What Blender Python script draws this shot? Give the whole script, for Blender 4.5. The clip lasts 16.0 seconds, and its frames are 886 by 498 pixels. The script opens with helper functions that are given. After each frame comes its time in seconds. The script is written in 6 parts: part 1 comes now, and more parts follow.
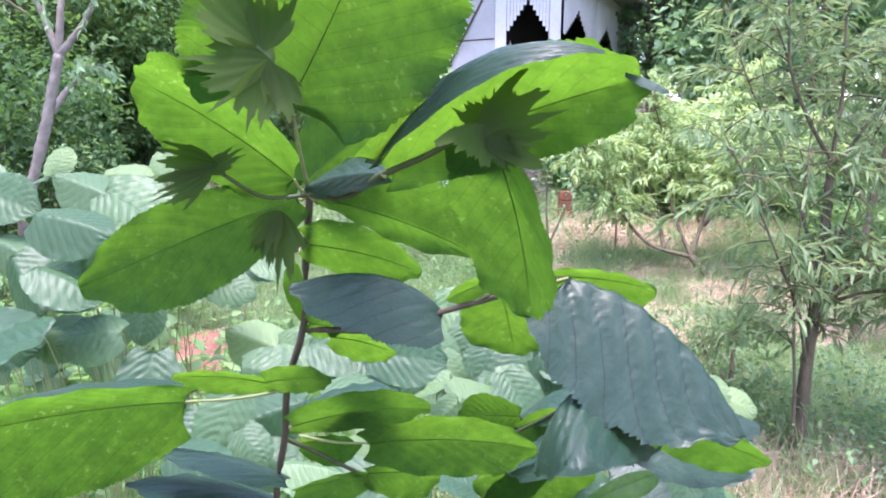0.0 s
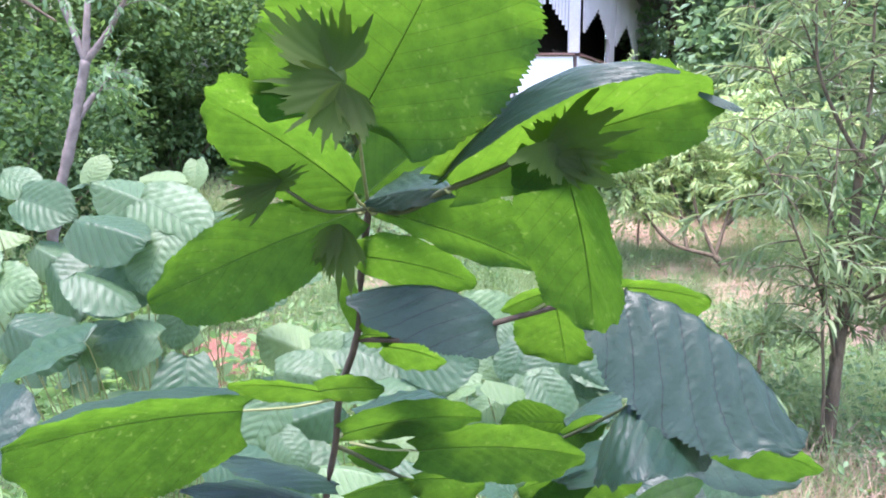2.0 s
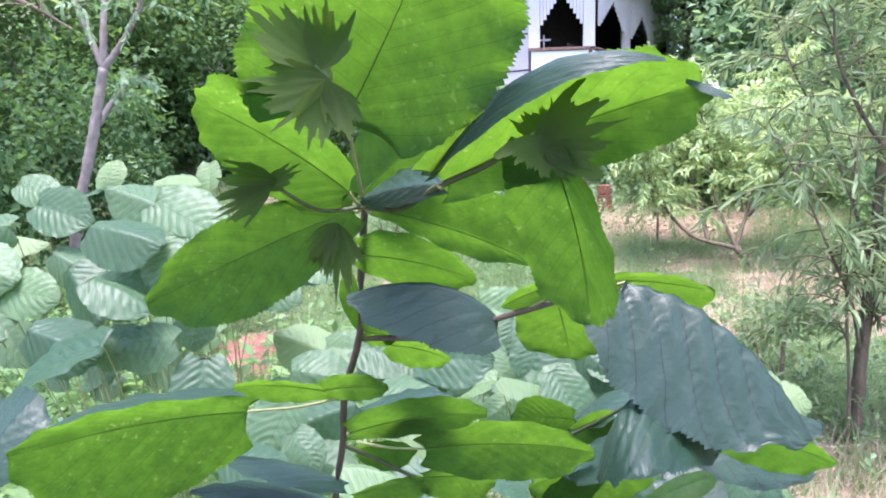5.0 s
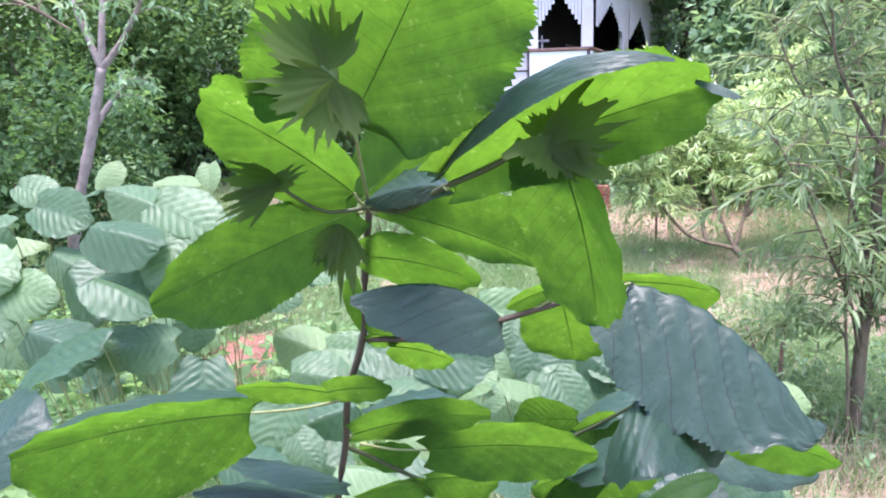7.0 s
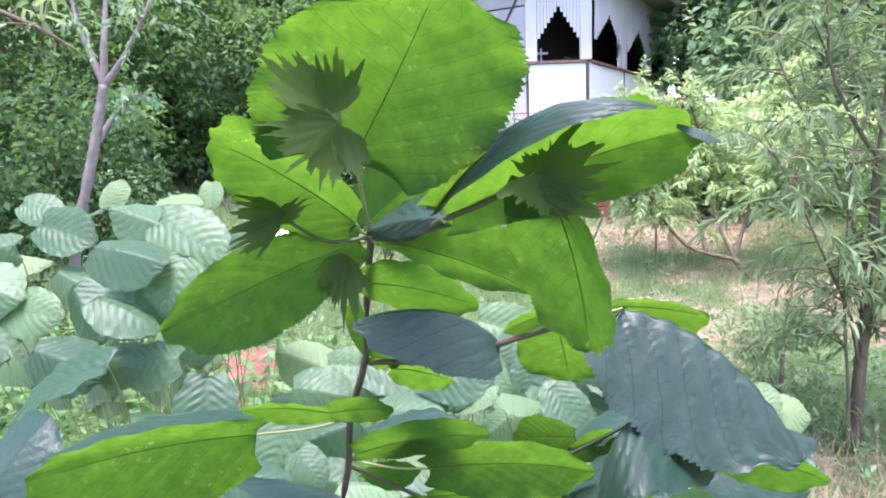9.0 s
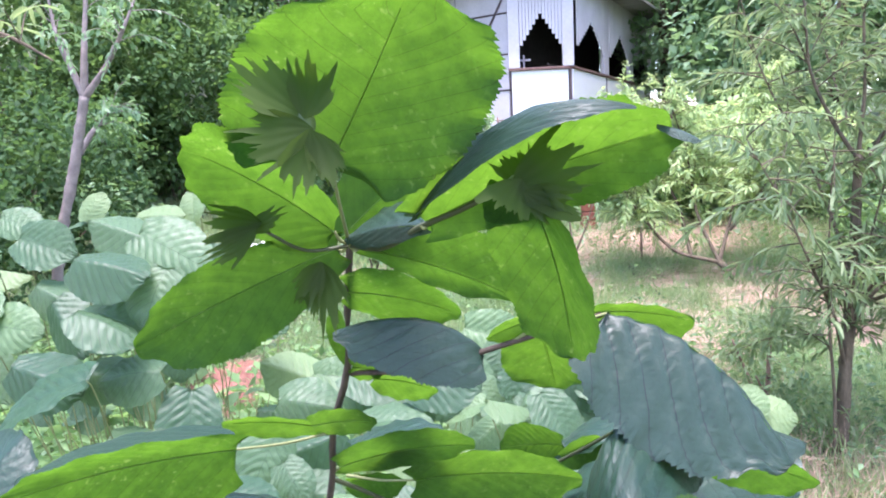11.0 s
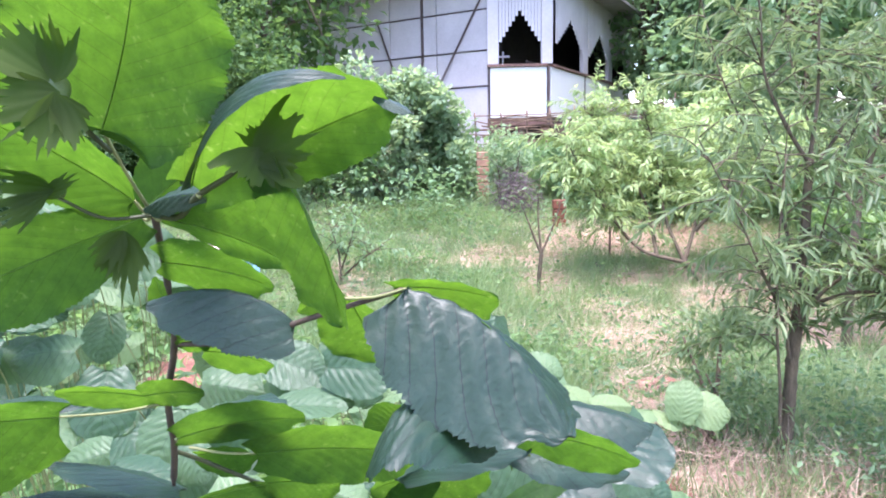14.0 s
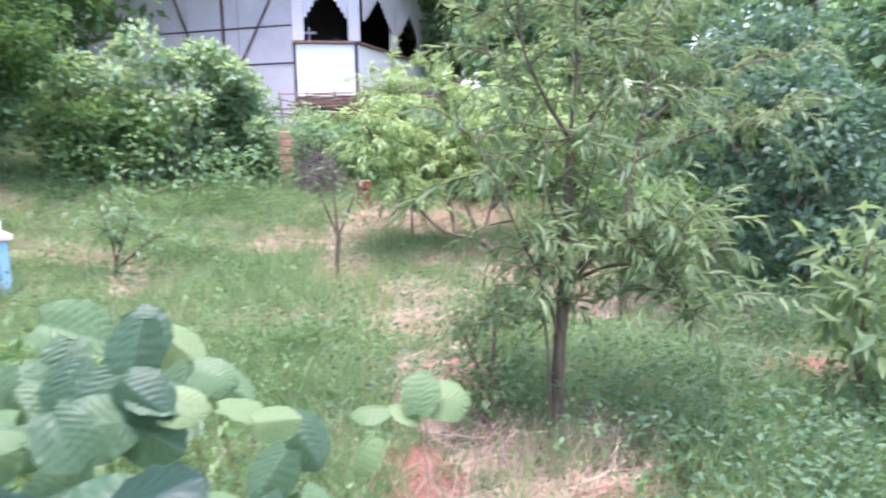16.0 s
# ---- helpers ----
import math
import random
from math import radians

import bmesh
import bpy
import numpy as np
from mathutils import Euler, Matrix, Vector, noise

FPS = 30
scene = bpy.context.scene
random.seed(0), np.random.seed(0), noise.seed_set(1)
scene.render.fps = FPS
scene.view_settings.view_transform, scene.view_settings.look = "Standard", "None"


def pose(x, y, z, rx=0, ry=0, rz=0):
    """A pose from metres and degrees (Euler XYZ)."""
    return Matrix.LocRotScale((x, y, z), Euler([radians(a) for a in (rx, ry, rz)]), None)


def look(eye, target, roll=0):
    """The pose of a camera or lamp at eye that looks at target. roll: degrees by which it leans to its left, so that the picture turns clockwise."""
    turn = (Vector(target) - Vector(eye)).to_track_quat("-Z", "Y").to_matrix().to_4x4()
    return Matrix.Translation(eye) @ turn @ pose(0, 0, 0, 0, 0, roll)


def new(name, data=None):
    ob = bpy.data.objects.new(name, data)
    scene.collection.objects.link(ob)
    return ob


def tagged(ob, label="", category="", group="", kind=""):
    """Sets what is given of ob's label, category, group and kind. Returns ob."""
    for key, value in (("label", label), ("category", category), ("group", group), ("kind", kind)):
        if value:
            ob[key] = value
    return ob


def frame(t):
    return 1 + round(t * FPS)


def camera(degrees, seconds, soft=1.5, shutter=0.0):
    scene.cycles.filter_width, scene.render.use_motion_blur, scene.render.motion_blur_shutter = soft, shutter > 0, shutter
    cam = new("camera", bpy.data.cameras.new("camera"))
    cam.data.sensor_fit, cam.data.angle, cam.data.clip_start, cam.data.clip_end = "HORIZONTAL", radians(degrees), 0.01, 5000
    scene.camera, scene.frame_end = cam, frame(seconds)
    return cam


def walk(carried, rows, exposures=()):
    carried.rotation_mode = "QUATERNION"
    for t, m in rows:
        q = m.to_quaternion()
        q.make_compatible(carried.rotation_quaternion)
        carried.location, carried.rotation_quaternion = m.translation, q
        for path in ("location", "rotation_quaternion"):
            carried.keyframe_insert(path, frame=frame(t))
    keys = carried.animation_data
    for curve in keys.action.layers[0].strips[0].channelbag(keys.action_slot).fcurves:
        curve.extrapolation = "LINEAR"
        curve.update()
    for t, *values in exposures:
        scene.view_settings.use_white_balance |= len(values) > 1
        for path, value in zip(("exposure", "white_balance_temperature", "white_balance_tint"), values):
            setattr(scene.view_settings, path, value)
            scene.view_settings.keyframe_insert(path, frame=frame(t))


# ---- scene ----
cam = camera(63.0, 16.0, soft=1.9, shutter=0.5)
PATH = [
    (0, (0.009, 0.01, 1.407), (0.003, 1.984, 1.087), 0.5),
    (0.5, (0.002, 0.018, 1.407), (-0.019, 1.991, 1.079), 0.3),
    (1, (-0.004, 0.013, 1.409), (-0.042, 1.986, 1.082), -0.2),
    (1.5, (-0.007, 0.008, 1.413), (-0.053, 1.981, 1.091), -0.4),
    (2, (-0.011, 0.006, 1.414), (-0.07, 1.98, 1.094), -0.1),
    (2.5, (-0.008, 0.007, 1.413), (-0.081, 1.98, 1.093), -0.6),
    (3, (-0.006, 0.01, 1.413), (-0.098, 1.981, 1.091), -0.6),
    (3.5, (-0.001, 0.008, 1.412), (-0.114, 1.978, 1.087), -0.9),
    (4, (0.003, 0.005, 1.416), (-0.118, 1.975, 1.091), -1.3),
    (6.5, (-0.004, 0.016, 1.407), (-0.11, 1.986, 1.081), -1.8),
    (7, (-0.003, 0.01, 1.413), (-0.111, 1.981, 1.089), -1.6),
    (7.5, (-0.001, 0.015, 1.41), (-0.1, 1.987, 1.091), -1.7),
    (8, (-0.002, 0.019, 1.414), (-0.099, 1.991, 1.098), -1.6),
    (8.5, (-0.006, 0.012, 1.418), (-0.109, 1.986, 1.113), -1.5),
    (9, (-0.001, -0.004, 1.424), (-0.11, 1.971, 1.132), -1.9),
    (11.5, (0.003, 0.009, 1.422), (-0.062, 1.989, 1.149), -2.7),
    (12, (0.009, 0.014, 1.421), (-0.059, 1.994, 1.146), -2.2),
    (12.5, (0.043, 0.002, 1.416), (-0.028, 1.981, 1.135), -2.2),
    (13, (0.106, -0.02, 1.407), (0.025, 1.958, 1.119), -1.4),
    (13.5, (0.116, -0.018, 1.408), (0.066, 1.96, 1.117), -1.2),
    (14, (0.098, -0.006, 1.41), (0.083, 1.973, 1.121), -1.0),
    (14.5, (0.136, -0.019, 1.401), (0.106, 1.958, 1.104), -1.8),
    (15, (0.2, -0.011, 1.394), (0.198, 1.965, 1.084), -2.8),
    (15.5, (0.3, 0.05, 1.381), (0.516, 2.008, 1.04), -2.5),
    (16, (0.388, 0.183, 1.375), (0.837, 2.101, 1.03), -0.7),
]
walk(cam, [(t, look(eye, target, roll)) for t, eye, target, roll in PATH],
     [(0.0, 2.77, 6260, 25), (14.8, 2.77, 6260, 25), (16.0, 2.5, 6260, 25)])

# ---- light ----
world = bpy.data.worlds.new("overcast_sky")
scene.world = world
world.use_nodes = True
wn = world.node_tree.nodes
sky = wn.new("ShaderNodeTexSky")
sky.sky_type, sky.sun_disc = "NISHITA", False
sky.sun_elevation, sky.sun_rotation = radians(72), radians(140)
sky.air_density, sky.dust_density, sky.ozone_density = 1.0, 1.5, 1.0
wn["Background"].inputs["Strength"].default_value = 0.145
world.node_tree.links.new(sky.outputs[0], wn["Background"].inputs[0])
sun_data = bpy.data.lights.new("sun", "SUN")
sun_data.energy, sun_data.angle, sun_data.color = 2.0, radians(30), (1.0, 0.97, 0.98)
sun = new("sun", sun_data)
sun.matrix_world = look((-1.2, 0.5, 12.0), (0.0, 2.0, 0.0))


# ---- materials ----
def nodes_of(name):
    m = bpy.data.materials.new(name)
    m.use_nodes = True
    return m, m.node_tree.nodes, m.node_tree.links


def ramp(nodes, links, source, stops):
    r = nodes.new("ShaderNodeValToRGB")
    e = r.color_ramp.elements
    while len(e) < len(stops):
        e.new(0.5)
    for slot, (at, colour) in zip(e, stops):
        slot.position, slot.color = at, (*colour, 1)
    links.new(source, r.inputs[0])
    return r.outputs[0]


def noise_node(nodes, links, scale, detail=4, vector=None, rough=0.55):
    n = nodes.new("ShaderNodeTexNoise")
    n.inputs["Scale"].default_value, n.inputs["Detail"].default_value = scale, detail
    n.inputs["Roughness"].default_value = rough
    if vector is not None:
        links.new(vector, n.inputs["Vector"])
    return n.outputs["Fac"]


def calc(nodes, links, op, a, b=None, c=None):
    n = nodes.new("ShaderNodeMath")
    n.operation = op
    for slot, value in zip(n.inputs, (a, b, c)):
        if value is None:
            continue
        if isinstance(value, (int, float)):
            slot.default_value = value
        else:
            links.new(value, slot)
    return n.outputs[0]


def blend(nodes, links, fac, a, b, mode="MIX"):
    n = nodes.new("ShaderNodeMix")
    n.data_type, n.blend_type = "RGBA", mode
    for slot, value in ((n.inputs[0], fac), (n.inputs[6], a), (n.inputs[7], b)):
        if isinstance(value, (int, float)):
            slot.default_value = value
        elif isinstance(value, tuple):
            slot.default_value = (*value, 1)
        else:
            links.new(value, slot)
    return n.outputs[2]


def solid(name, low, high, scale=20.0, rough=0.8, bump=0.3, metal=0.0, fine=None, depth=0.004, stretch=1.0):
    """A surface whose colour wanders between two values, with a fine grain and relief."""
    m, nd, ln = nodes_of(name)
    b = nd["Principled BSDF"]
    at = nd.new("ShaderNodeTexCoord").outputs["Object"]
    if stretch != 1.0:
        long = nd.new("ShaderNodeMapping")
        long.inputs["Scale"].default_value = (1, 1, stretch)
        ln.new(at, long.inputs[0])
        at = long.outputs[0]
    big, small = noise_node(nd, ln, scale, 5, at), noise_node(nd, ln, fine or scale * 9, 4, at)
    both = calc(nd, ln, "ADD", calc(nd, ln, "MULTIPLY", big, 0.65), calc(nd, ln, "MULTIPLY", small, 0.35))
    ln.new(ramp(nd, ln, both, [(0.3, low), (0.7, high)]), b.inputs["Base Color"])
    b.inputs["Roughness"].default_value, b.inputs["Metallic"].default_value = rough, metal
    bp = nd.new("ShaderNodeBump")
    bp.inputs["Strength"].default_value, bp.inputs["Distance"].default_value = bump, depth
    ln.new(both, bp.inputs["Height"])
    ln.new(bp.outputs[0], b.inputs["Normal"])
    return m


def leaf_material(name, dark, light, through_colour, share=0.42, rough=0.42, veins=0.0, ribs=9.0, spots=0.0, per_island=True, gloss=0.5, drift=None, relief=0.0009):
    """A leaf: gloss above, light passing through it, a tone of its own for each leaf, and veins along the leaf's own UV."""
    m, nd, ln = nodes_of(name)
    b, out = nd["Principled BSDF"], nd["Material Output"]
    coord = nd.new("ShaderNodeTexCoord")
    own = nd.new("ShaderNodeNewGeometry").outputs["Random Per Island"] if per_island else nd.new("ShaderNodeObjectInfo").outputs["Random"]
    grain = noise_node(nd, ln, 60, 4, coord.outputs["Object"])
    mixed = calc(nd, ln, "ADD", calc(nd, ln, "MULTIPLY", own, 0.7), calc(nd, ln, "MULTIPLY", grain, 0.3))
    colour = ramp(nd, ln, mixed, [(0.12, dark), (0.85, light)])
    glow = blend(nd, ln, calc(nd, ln, "MULTIPLY", own, 0.5), through_colour, tuple(c * f for c, f in zip(through_colour, (1.25, 1.12, 1.0))))
    if veins:
        sep = nd.new("ShaderNodeSeparateXYZ")
        ln.new(coord.outputs["UV"], sep.inputs[0])
        side = calc(nd, ln, "ABSOLUTE", calc(nd, ln, "SUBTRACT", calc(nd, ln, "MULTIPLY", sep.outputs[0], 2.0), 1.0))
        bent = calc(nd, ln, "MULTIPLY", calc(nd, ln, "SUBTRACT", noise_node(nd, ln, 5, 2, coord.outputs["UV"]), 0.5), 0.14)
        phase = calc(nd, ln, "ADD", bent, calc(nd, ln, "SUBTRACT", calc(nd, ln, "MULTIPLY", sep.outputs[1], ribs), calc(nd, ln, "MULTIPLY", side, 3.0)))
        saw = calc(nd, ln, "ABSOLUTE", calc(nd, ln, "SUBTRACT", calc(nd, ln, "FRACT", phase), 0.5))
        lateral = calc(nd, ln, "LESS_THAN", saw, 0.02)
        rib = calc(nd, ln, "LESS_THAN", side, 0.006)
        web = calc(nd, ln, "LESS_THAN", calc(nd, ln, "ABSOLUTE", calc(nd, ln, "SUBTRACT", noise_node(nd, ln, 38, 1, coord.outputs["UV"]), 0.5)), 0.012)
        line = calc(nd, ln, "MAXIMUM", calc(nd, ln, "MAXIMUM", lateral, rib), calc(nd, ln, "MULTIPLY", web, 0.35))
        colour = blend(nd, ln, calc(nd, ln, "MULTIPLY", line, veins), colour, tuple(0.3 * c for c in dark))
        glow = blend(nd, ln, calc(nd, ln, "MULTIPLY", line, veins), glow, tuple(0.35 * c for c in through_colour))
        rung = calc(nd, ln, "FRACT", calc(nd, ln, "ADD", calc(nd, ln, "MULTIPLY", side, 11.0), calc(nd, ln, "MULTIPLY", noise_node(nd, ln, 9, 3, coord.outputs["UV"]), 5.0)))
        web = calc(nd, ln, "MAXIMUM", web, calc(nd, ln, "LESS_THAN", rung, 0.1))
        bp = nd.new("ShaderNodeBump")
        bp.inputs["Strength"].default_value, bp.inputs["Distance"].default_value = 0.6, relief
        crease = noise_node(nd, ln, 17, 2, coord.outputs["UV"])
        ln.new(calc(nd, ln, "SUBTRACT", calc(nd, ln, "ADD", calc(nd, ln, "MULTIPLY", grain, 0.5), calc(nd, ln, "MULTIPLY", crease, 0.5)), calc(nd, ln, "ADD", calc(nd, ln, "MULTIPLY", line, 1.6), calc(nd, ln, "MULTIPLY", web, 0.5))), bp.inputs["Height"])
        ln.new(bp.outputs[0], b.inputs["Normal"])
    if spots:
        mottle = ramp(nd, ln, noise_node(nd, ln, 90, 5, coord.outputs["Object"], 0.7), [(0.36, (0.72, 0.74, 0.75)), (0.64, (1.18, 1.12, 1.1))])
        glow = blend(nd, ln, 1.0, glow, mottle, "MULTIPLY")
        pale = ramp(nd, ln, noise_node(nd, ln, 300, 2, coord.outputs["Object"]), [(0.6, (0, 0, 0)), (0.72, (1, 1, 1))])
        cloud = ramp(nd, ln, noise_node(nd, ln, 35, 3, coord.outputs["Object"]), [(0.42, (0, 0, 0)), (0.62, (1, 1, 1))])
        glow = blend(nd, ln, calc(nd, ln, "MULTIPLY", calc(nd, ln, "MULTIPLY", pale, cloud), spots), glow, (0.62, 0.75, 0.2))
    if drift:
        where = ramp(nd, ln, noise_node(nd, ln, 1.6, 4, coord.outputs["Object"], 0.65), [(0.42, (0, 0, 0)), (0.62, (1, 1, 1))])
        colour, glow = blend(nd, ln, where, colour, drift), blend(nd, ln, where, glow, tuple(1.25 * c for c in drift))
    ln.new(colour, b.inputs["Base Color"])
    ln.new(calc(nd, ln, "ADD", calc(nd, ln, "MULTIPLY", grain, 0.2), rough - 0.1), b.inputs["Roughness"])
    b.inputs["Specular IOR Level"].default_value = gloss
    t = nd.new("ShaderNodeBsdfTranslucent")
    ln.new(glow, t.inputs[0])
    mix = nd.new("ShaderNodeMixShader")
    mix.inputs[0].default_value = share
    ln.new(b.outputs[0], mix.inputs[1])
    ln.new(t.outputs[0], mix.inputs[2])
    ln.new(mix.outputs[0], out.inputs[0])
    return m


MAT_HAZEL = leaf_material("hazel_leaf", (0.012, 0.042, 0.010), (0.022, 0.066, 0.016), (0.088, 0.208, 0.014), 0.54, 0.5, 0.42, 9.0, 0.2, False, 0.16)
MAT_OLD_LEAF = leaf_material("mature_hazel_leaf", (0.006, 0.024, 0.013), (0.013, 0.042, 0.023), (0.03, 0.09, 0.014), 0.14, 0.46, 1.0, 6.0, 0.0, False, 0.50, None, 0.0020)
MAT_HAZEL_FAR = leaf_material("hazel_bush_leaf", (0.024, 0.066, 0.036), (0.12, 0.20, 0.092), (0.12, 0.25, 0.06), 0.34, 0.44, 0.8, 8.0, 0.0, False, 0.45)
MAT_PALE_LEAF = leaf_material("young_hazel_leaf", (0.10, 0.175, 0.075), (0.19, 0.265, 0.12), (0.22, 0.34, 0.11), 0.4, 0.5, 0.35, 9.0, 0.0, False)
MAT_HUSK = leaf_material("nut_husk", (0.022, 0.036, 0.010), (0.050, 0.075, 0.026), (0.13, 0.23, 0.03), 0.5, 0.75, 0.0, 5.0, 0.0, False, 0.1)
MAT_NUT = solid("green_nut", (0.07, 0.11, 0.035), (0.14, 0.19, 0.07), 120, 0.6, 0.2)
MAT_STEM = solid("hazel_bark", (0.028, 0.018, 0.012), (0.075, 0.048, 0.032), 150, 0.7, 0.5)
MAT_TWIG = solid("green_twig", (0.10, 0.13, 0.04), (0.20, 0.20, 0.08), 200, 0.6, 0.3)
MAT_RIB = leaf_material("leaf_rib", (0.05, 0.11, 0.02), (0.09, 0.16, 0.03), (0.13, 0.30, 0.02), 0.6, 0.5, 0.0, 9.0, 0.0, False)
MAT_SHOOT = solid("green_shoot", (0.018, 0.026, 0.008), (0.048, 0.056, 0.018), 120, 0.6, 0.3)
MAT_BARK = solid("peach_bark", (0.028, 0.021, 0.012), (0.155, 0.116, 0.076), 30, 0.92, 1.0, fine=140, depth=0.014, stretch=0.28)
MAT_GREYBARK = solid("plum_bark", (0.10, 0.08, 0.075), (0.26, 0.21, 0.19), 18, 0.85, 0.6)
MAT_PEACH = leaf_material("peach_leaf", (0.048, 0.10, 0.044), (0.19, 0.255, 0.125), (0.24, 0.33, 0.13), 0.46, 0.45, gloss=0.35)
MAT_YELLOW = leaf_material("yellowing_peach_leaf", (0.085, 0.175, 0.06), (0.37, 0.475, 0.22), (0.42, 0.55, 0.21), 0.48, 0.5)
MAT_SHRUB = leaf_material("shrub_leaf", (0.06, 0.13, 0.06), (0.17, 0.28, 0.14), (0.24, 0.40, 0.16), 0.42, 0.5)
MAT_ROSE = leaf_material("rose_leaf", (0.07, 0.15, 0.078), (0.28, 0.38, 0.235), (0.34, 0.47, 0.21), 0.46, 0.55, gloss=0.3)
MAT_WEED = leaf_material("weed_leaf", (0.035, 0.082, 0.042), (0.125, 0.20, 0.11), (0.16, 0.28, 0.10), 0.4, 0.55, gloss=0.3)
MAT_COOL = leaf_material("lilac_leaf", (0.034, 0.074, 0.050), (0.105, 0.182, 0.115), (0.14, 0.25, 0.12), 0.36, 0.45, gloss=0.35)
MAT_WOODS = leaf_material("woodland_leaf", (0.014, 0.042, 0.017), (0.095, 0.17, 0.06), (0.16, 0.29, 0.07), 0.36, 0.6, gloss=0.15)
# woodland leaf tones darkened, so the thicket's shade is in the elder's colour
MAT_ELDER_SHADED = leaf_material("shaded_elder_leaf", (0.010, 0.032, 0.014), (0.062, 0.118, 0.046), (0.10, 0.20, 0.05), 0.34, 0.6, gloss=0.12)
MAT_HERB = leaf_material("herb_leaf", (0.04, 0.10, 0.035), (0.16, 0.26, 0.10), (0.22, 0.37, 0.11), 0.42, 0.55, gloss=0.3)
MAT_GRASS = leaf_material("grass_blade", (0.05, 0.12, 0.05), (0.295, 0.38, 0.18), (0.33, 0.44, 0.18), 0.45, 0.55, drift=(0.145, 0.24, 0.10))
MAT_STRAW = leaf_material("dry_straw", (0.26, 0.17, 0.12), (0.54, 0.40, 0.31), (0.36, 0.26, 0.17), 0.2, 0.8)
MAT_FLOWER = solid("white_petal", (0.7, 0.7, 0.6), (0.85, 0.85, 0.78), 90, 0.7, 0.1)
MAT_WALL = solid("whitewashed_board", (0.46, 0.42, 0.45), (0.64, 0.59, 0.62), 1.6, 0.85, 0.2, fine=30)
MAT_WHITE = solid("white_panel", (0.76, 0.75, 0.75), (0.84, 0.83, 0.83), 1.2, 0.8, 0.15, fine=26)
MAT_BATTEN = solid("dark_batten", (0.05, 0.035, 0.035), (0.13, 0.09, 0.09), 14, 0.85, 0.4)
MAT_RAIL = solid("brown_rail", (0.12, 0.06, 0.05), (0.24, 0.13, 0.10), 12, 0.7, 0.4)
# near-black: the shade within and under the veranda is put into this colour
MAT_INSIDE = solid("shaded_boarding", (0.018, 0.015, 0.015), (0.05, 0.04, 0.04), 8, 0.9, 0.3)
MAT_ROOF = solid("weathered_sheet_roof", (0.22, 0.20, 0.20), (0.42, 0.39, 0.39), 3, 0.7, 0.3)
MAT_WATTLE = solid("wattle_stick", (0.09, 0.055, 0.04), (0.26, 0.17, 0.12), 30, 0.9, 0.5)
MAT_BRUSH = solid("dry_brushwood", (0.045, 0.034, 0.036), (0.20, 0.155, 0.155), 30, 0.95, 0.5)
MAT_BRICK = solid("weathered_red_post", (0.26, 0.12, 0.08), (0.48, 0.28, 0.20), 9, 0.9, 0.5)
MAT_RUST = solid("rusty_sheet", (0.10, 0.030, 0.018), (0.20, 0.065, 0.035), 10, 0.8, 0.4)
MAT_BLUE = solid("faded_blue_paint", (0.18, 0.36, 0.50), (0.33, 0.52, 0.65), 16, 0.7, 0.4)
MAT_TABLETOP = solid("pinkish_board", (0.52, 0.34, 0.26), (0.72, 0.58, 0.50), 12, 0.8, 0.4)
MAT_ENAMEL = solid("chipped_white_enamel", (0.70, 0.68, 0.64), (0.85, 0.84, 0.82), 25, 0.35, 0.1)
MAT_CLOTH = solid("grey_white_cloth", (0.45, 0.44, 0.45), (0.72, 0.71, 0.72), 30, 0.95, 0.4)


def ground_material():
    """Soil under grass: green sward, straw mulch and red dug earth, each patch with a ragged edge."""
    m, nd, ln = nodes_of("garden_ground")
    b = nd["Principled BSDF"]
    at = nd.new("ShaderNodeTexCoord").outputs["Object"]
    big, mid, fine = noise_node(nd, ln, 0.8, 5, at), noise_node(nd, ln, 5, 5, at), noise_node(nd, ln, 60, 5, at, 0.7)
    sum_ = calc(nd, ln, "ADD", calc(nd, ln, "MULTIPLY", mid, 0.5), calc(nd, ln, "MULTIPLY", fine, 0.5))
    green = ramp(nd, ln, sum_, [(0.35, (0.02, 0.035, 0.014)), (0.5, (0.06, 0.085, 0.035)), (0.68, (0.17, 0.15, 0.08))])
    straw = ramp(nd, ln, fine, [(0.3, (0.22, 0.15, 0.10)), (0.7, (0.52, 0.39, 0.30))])
    soil = ramp(nd, ln, sum_, [(0.38, (0.075, 0.026, 0.018)), (0.62, (0.27, 0.115, 0.082))])

    def patch(x, y, rx, ry):
        mp = nd.new("ShaderNodeMapping")
        mp.inputs["Location"].default_value = (-x / rx, -y / ry, 0)
        mp.inputs["Scale"].default_value = (1 / rx, 1 / ry, 0)
        ln.new(at, mp.inputs[0])
        ln_ = nd.new("ShaderNodeVectorMath")
        ln_.operation = "LENGTH"
        ln.new(mp.outputs[0], ln_.inputs[0])
        d = calc(nd, ln, "ADD", ln_.outputs["Value"], calc(nd, ln, "MULTIPLY", calc(nd, ln, "SUBTRACT", sum_, 0.5), 1.6))
        return calc(nd, ln, "LESS_THAN", d, 0.95)

    colour = blend(nd, ln, ramp(nd, ln, big, [(0.52, (0, 0, 0)), (0.7, (0.22, 0.22, 0.22))]), green, straw)
    for p in STRAW_PATCHES:
        colour = blend(nd, ln, patch(*p), colour, straw)
    for p in SOIL_PATCHES:
        colour = blend(nd, ln, patch(*p), colour, soil)
    ln.new(colour, b.inputs["Base Color"])
    b.inputs["Roughness"].default_value = 0.95
    bp = nd.new("ShaderNodeBump")
    bp.inputs["Strength"].default_value, bp.inputs["Distance"].default_value = 0.8, 0.03
    ln.new(sum_, bp.inputs["Height"])
    ln.new(bp.outputs[0], b.inputs["Normal"])
    return m


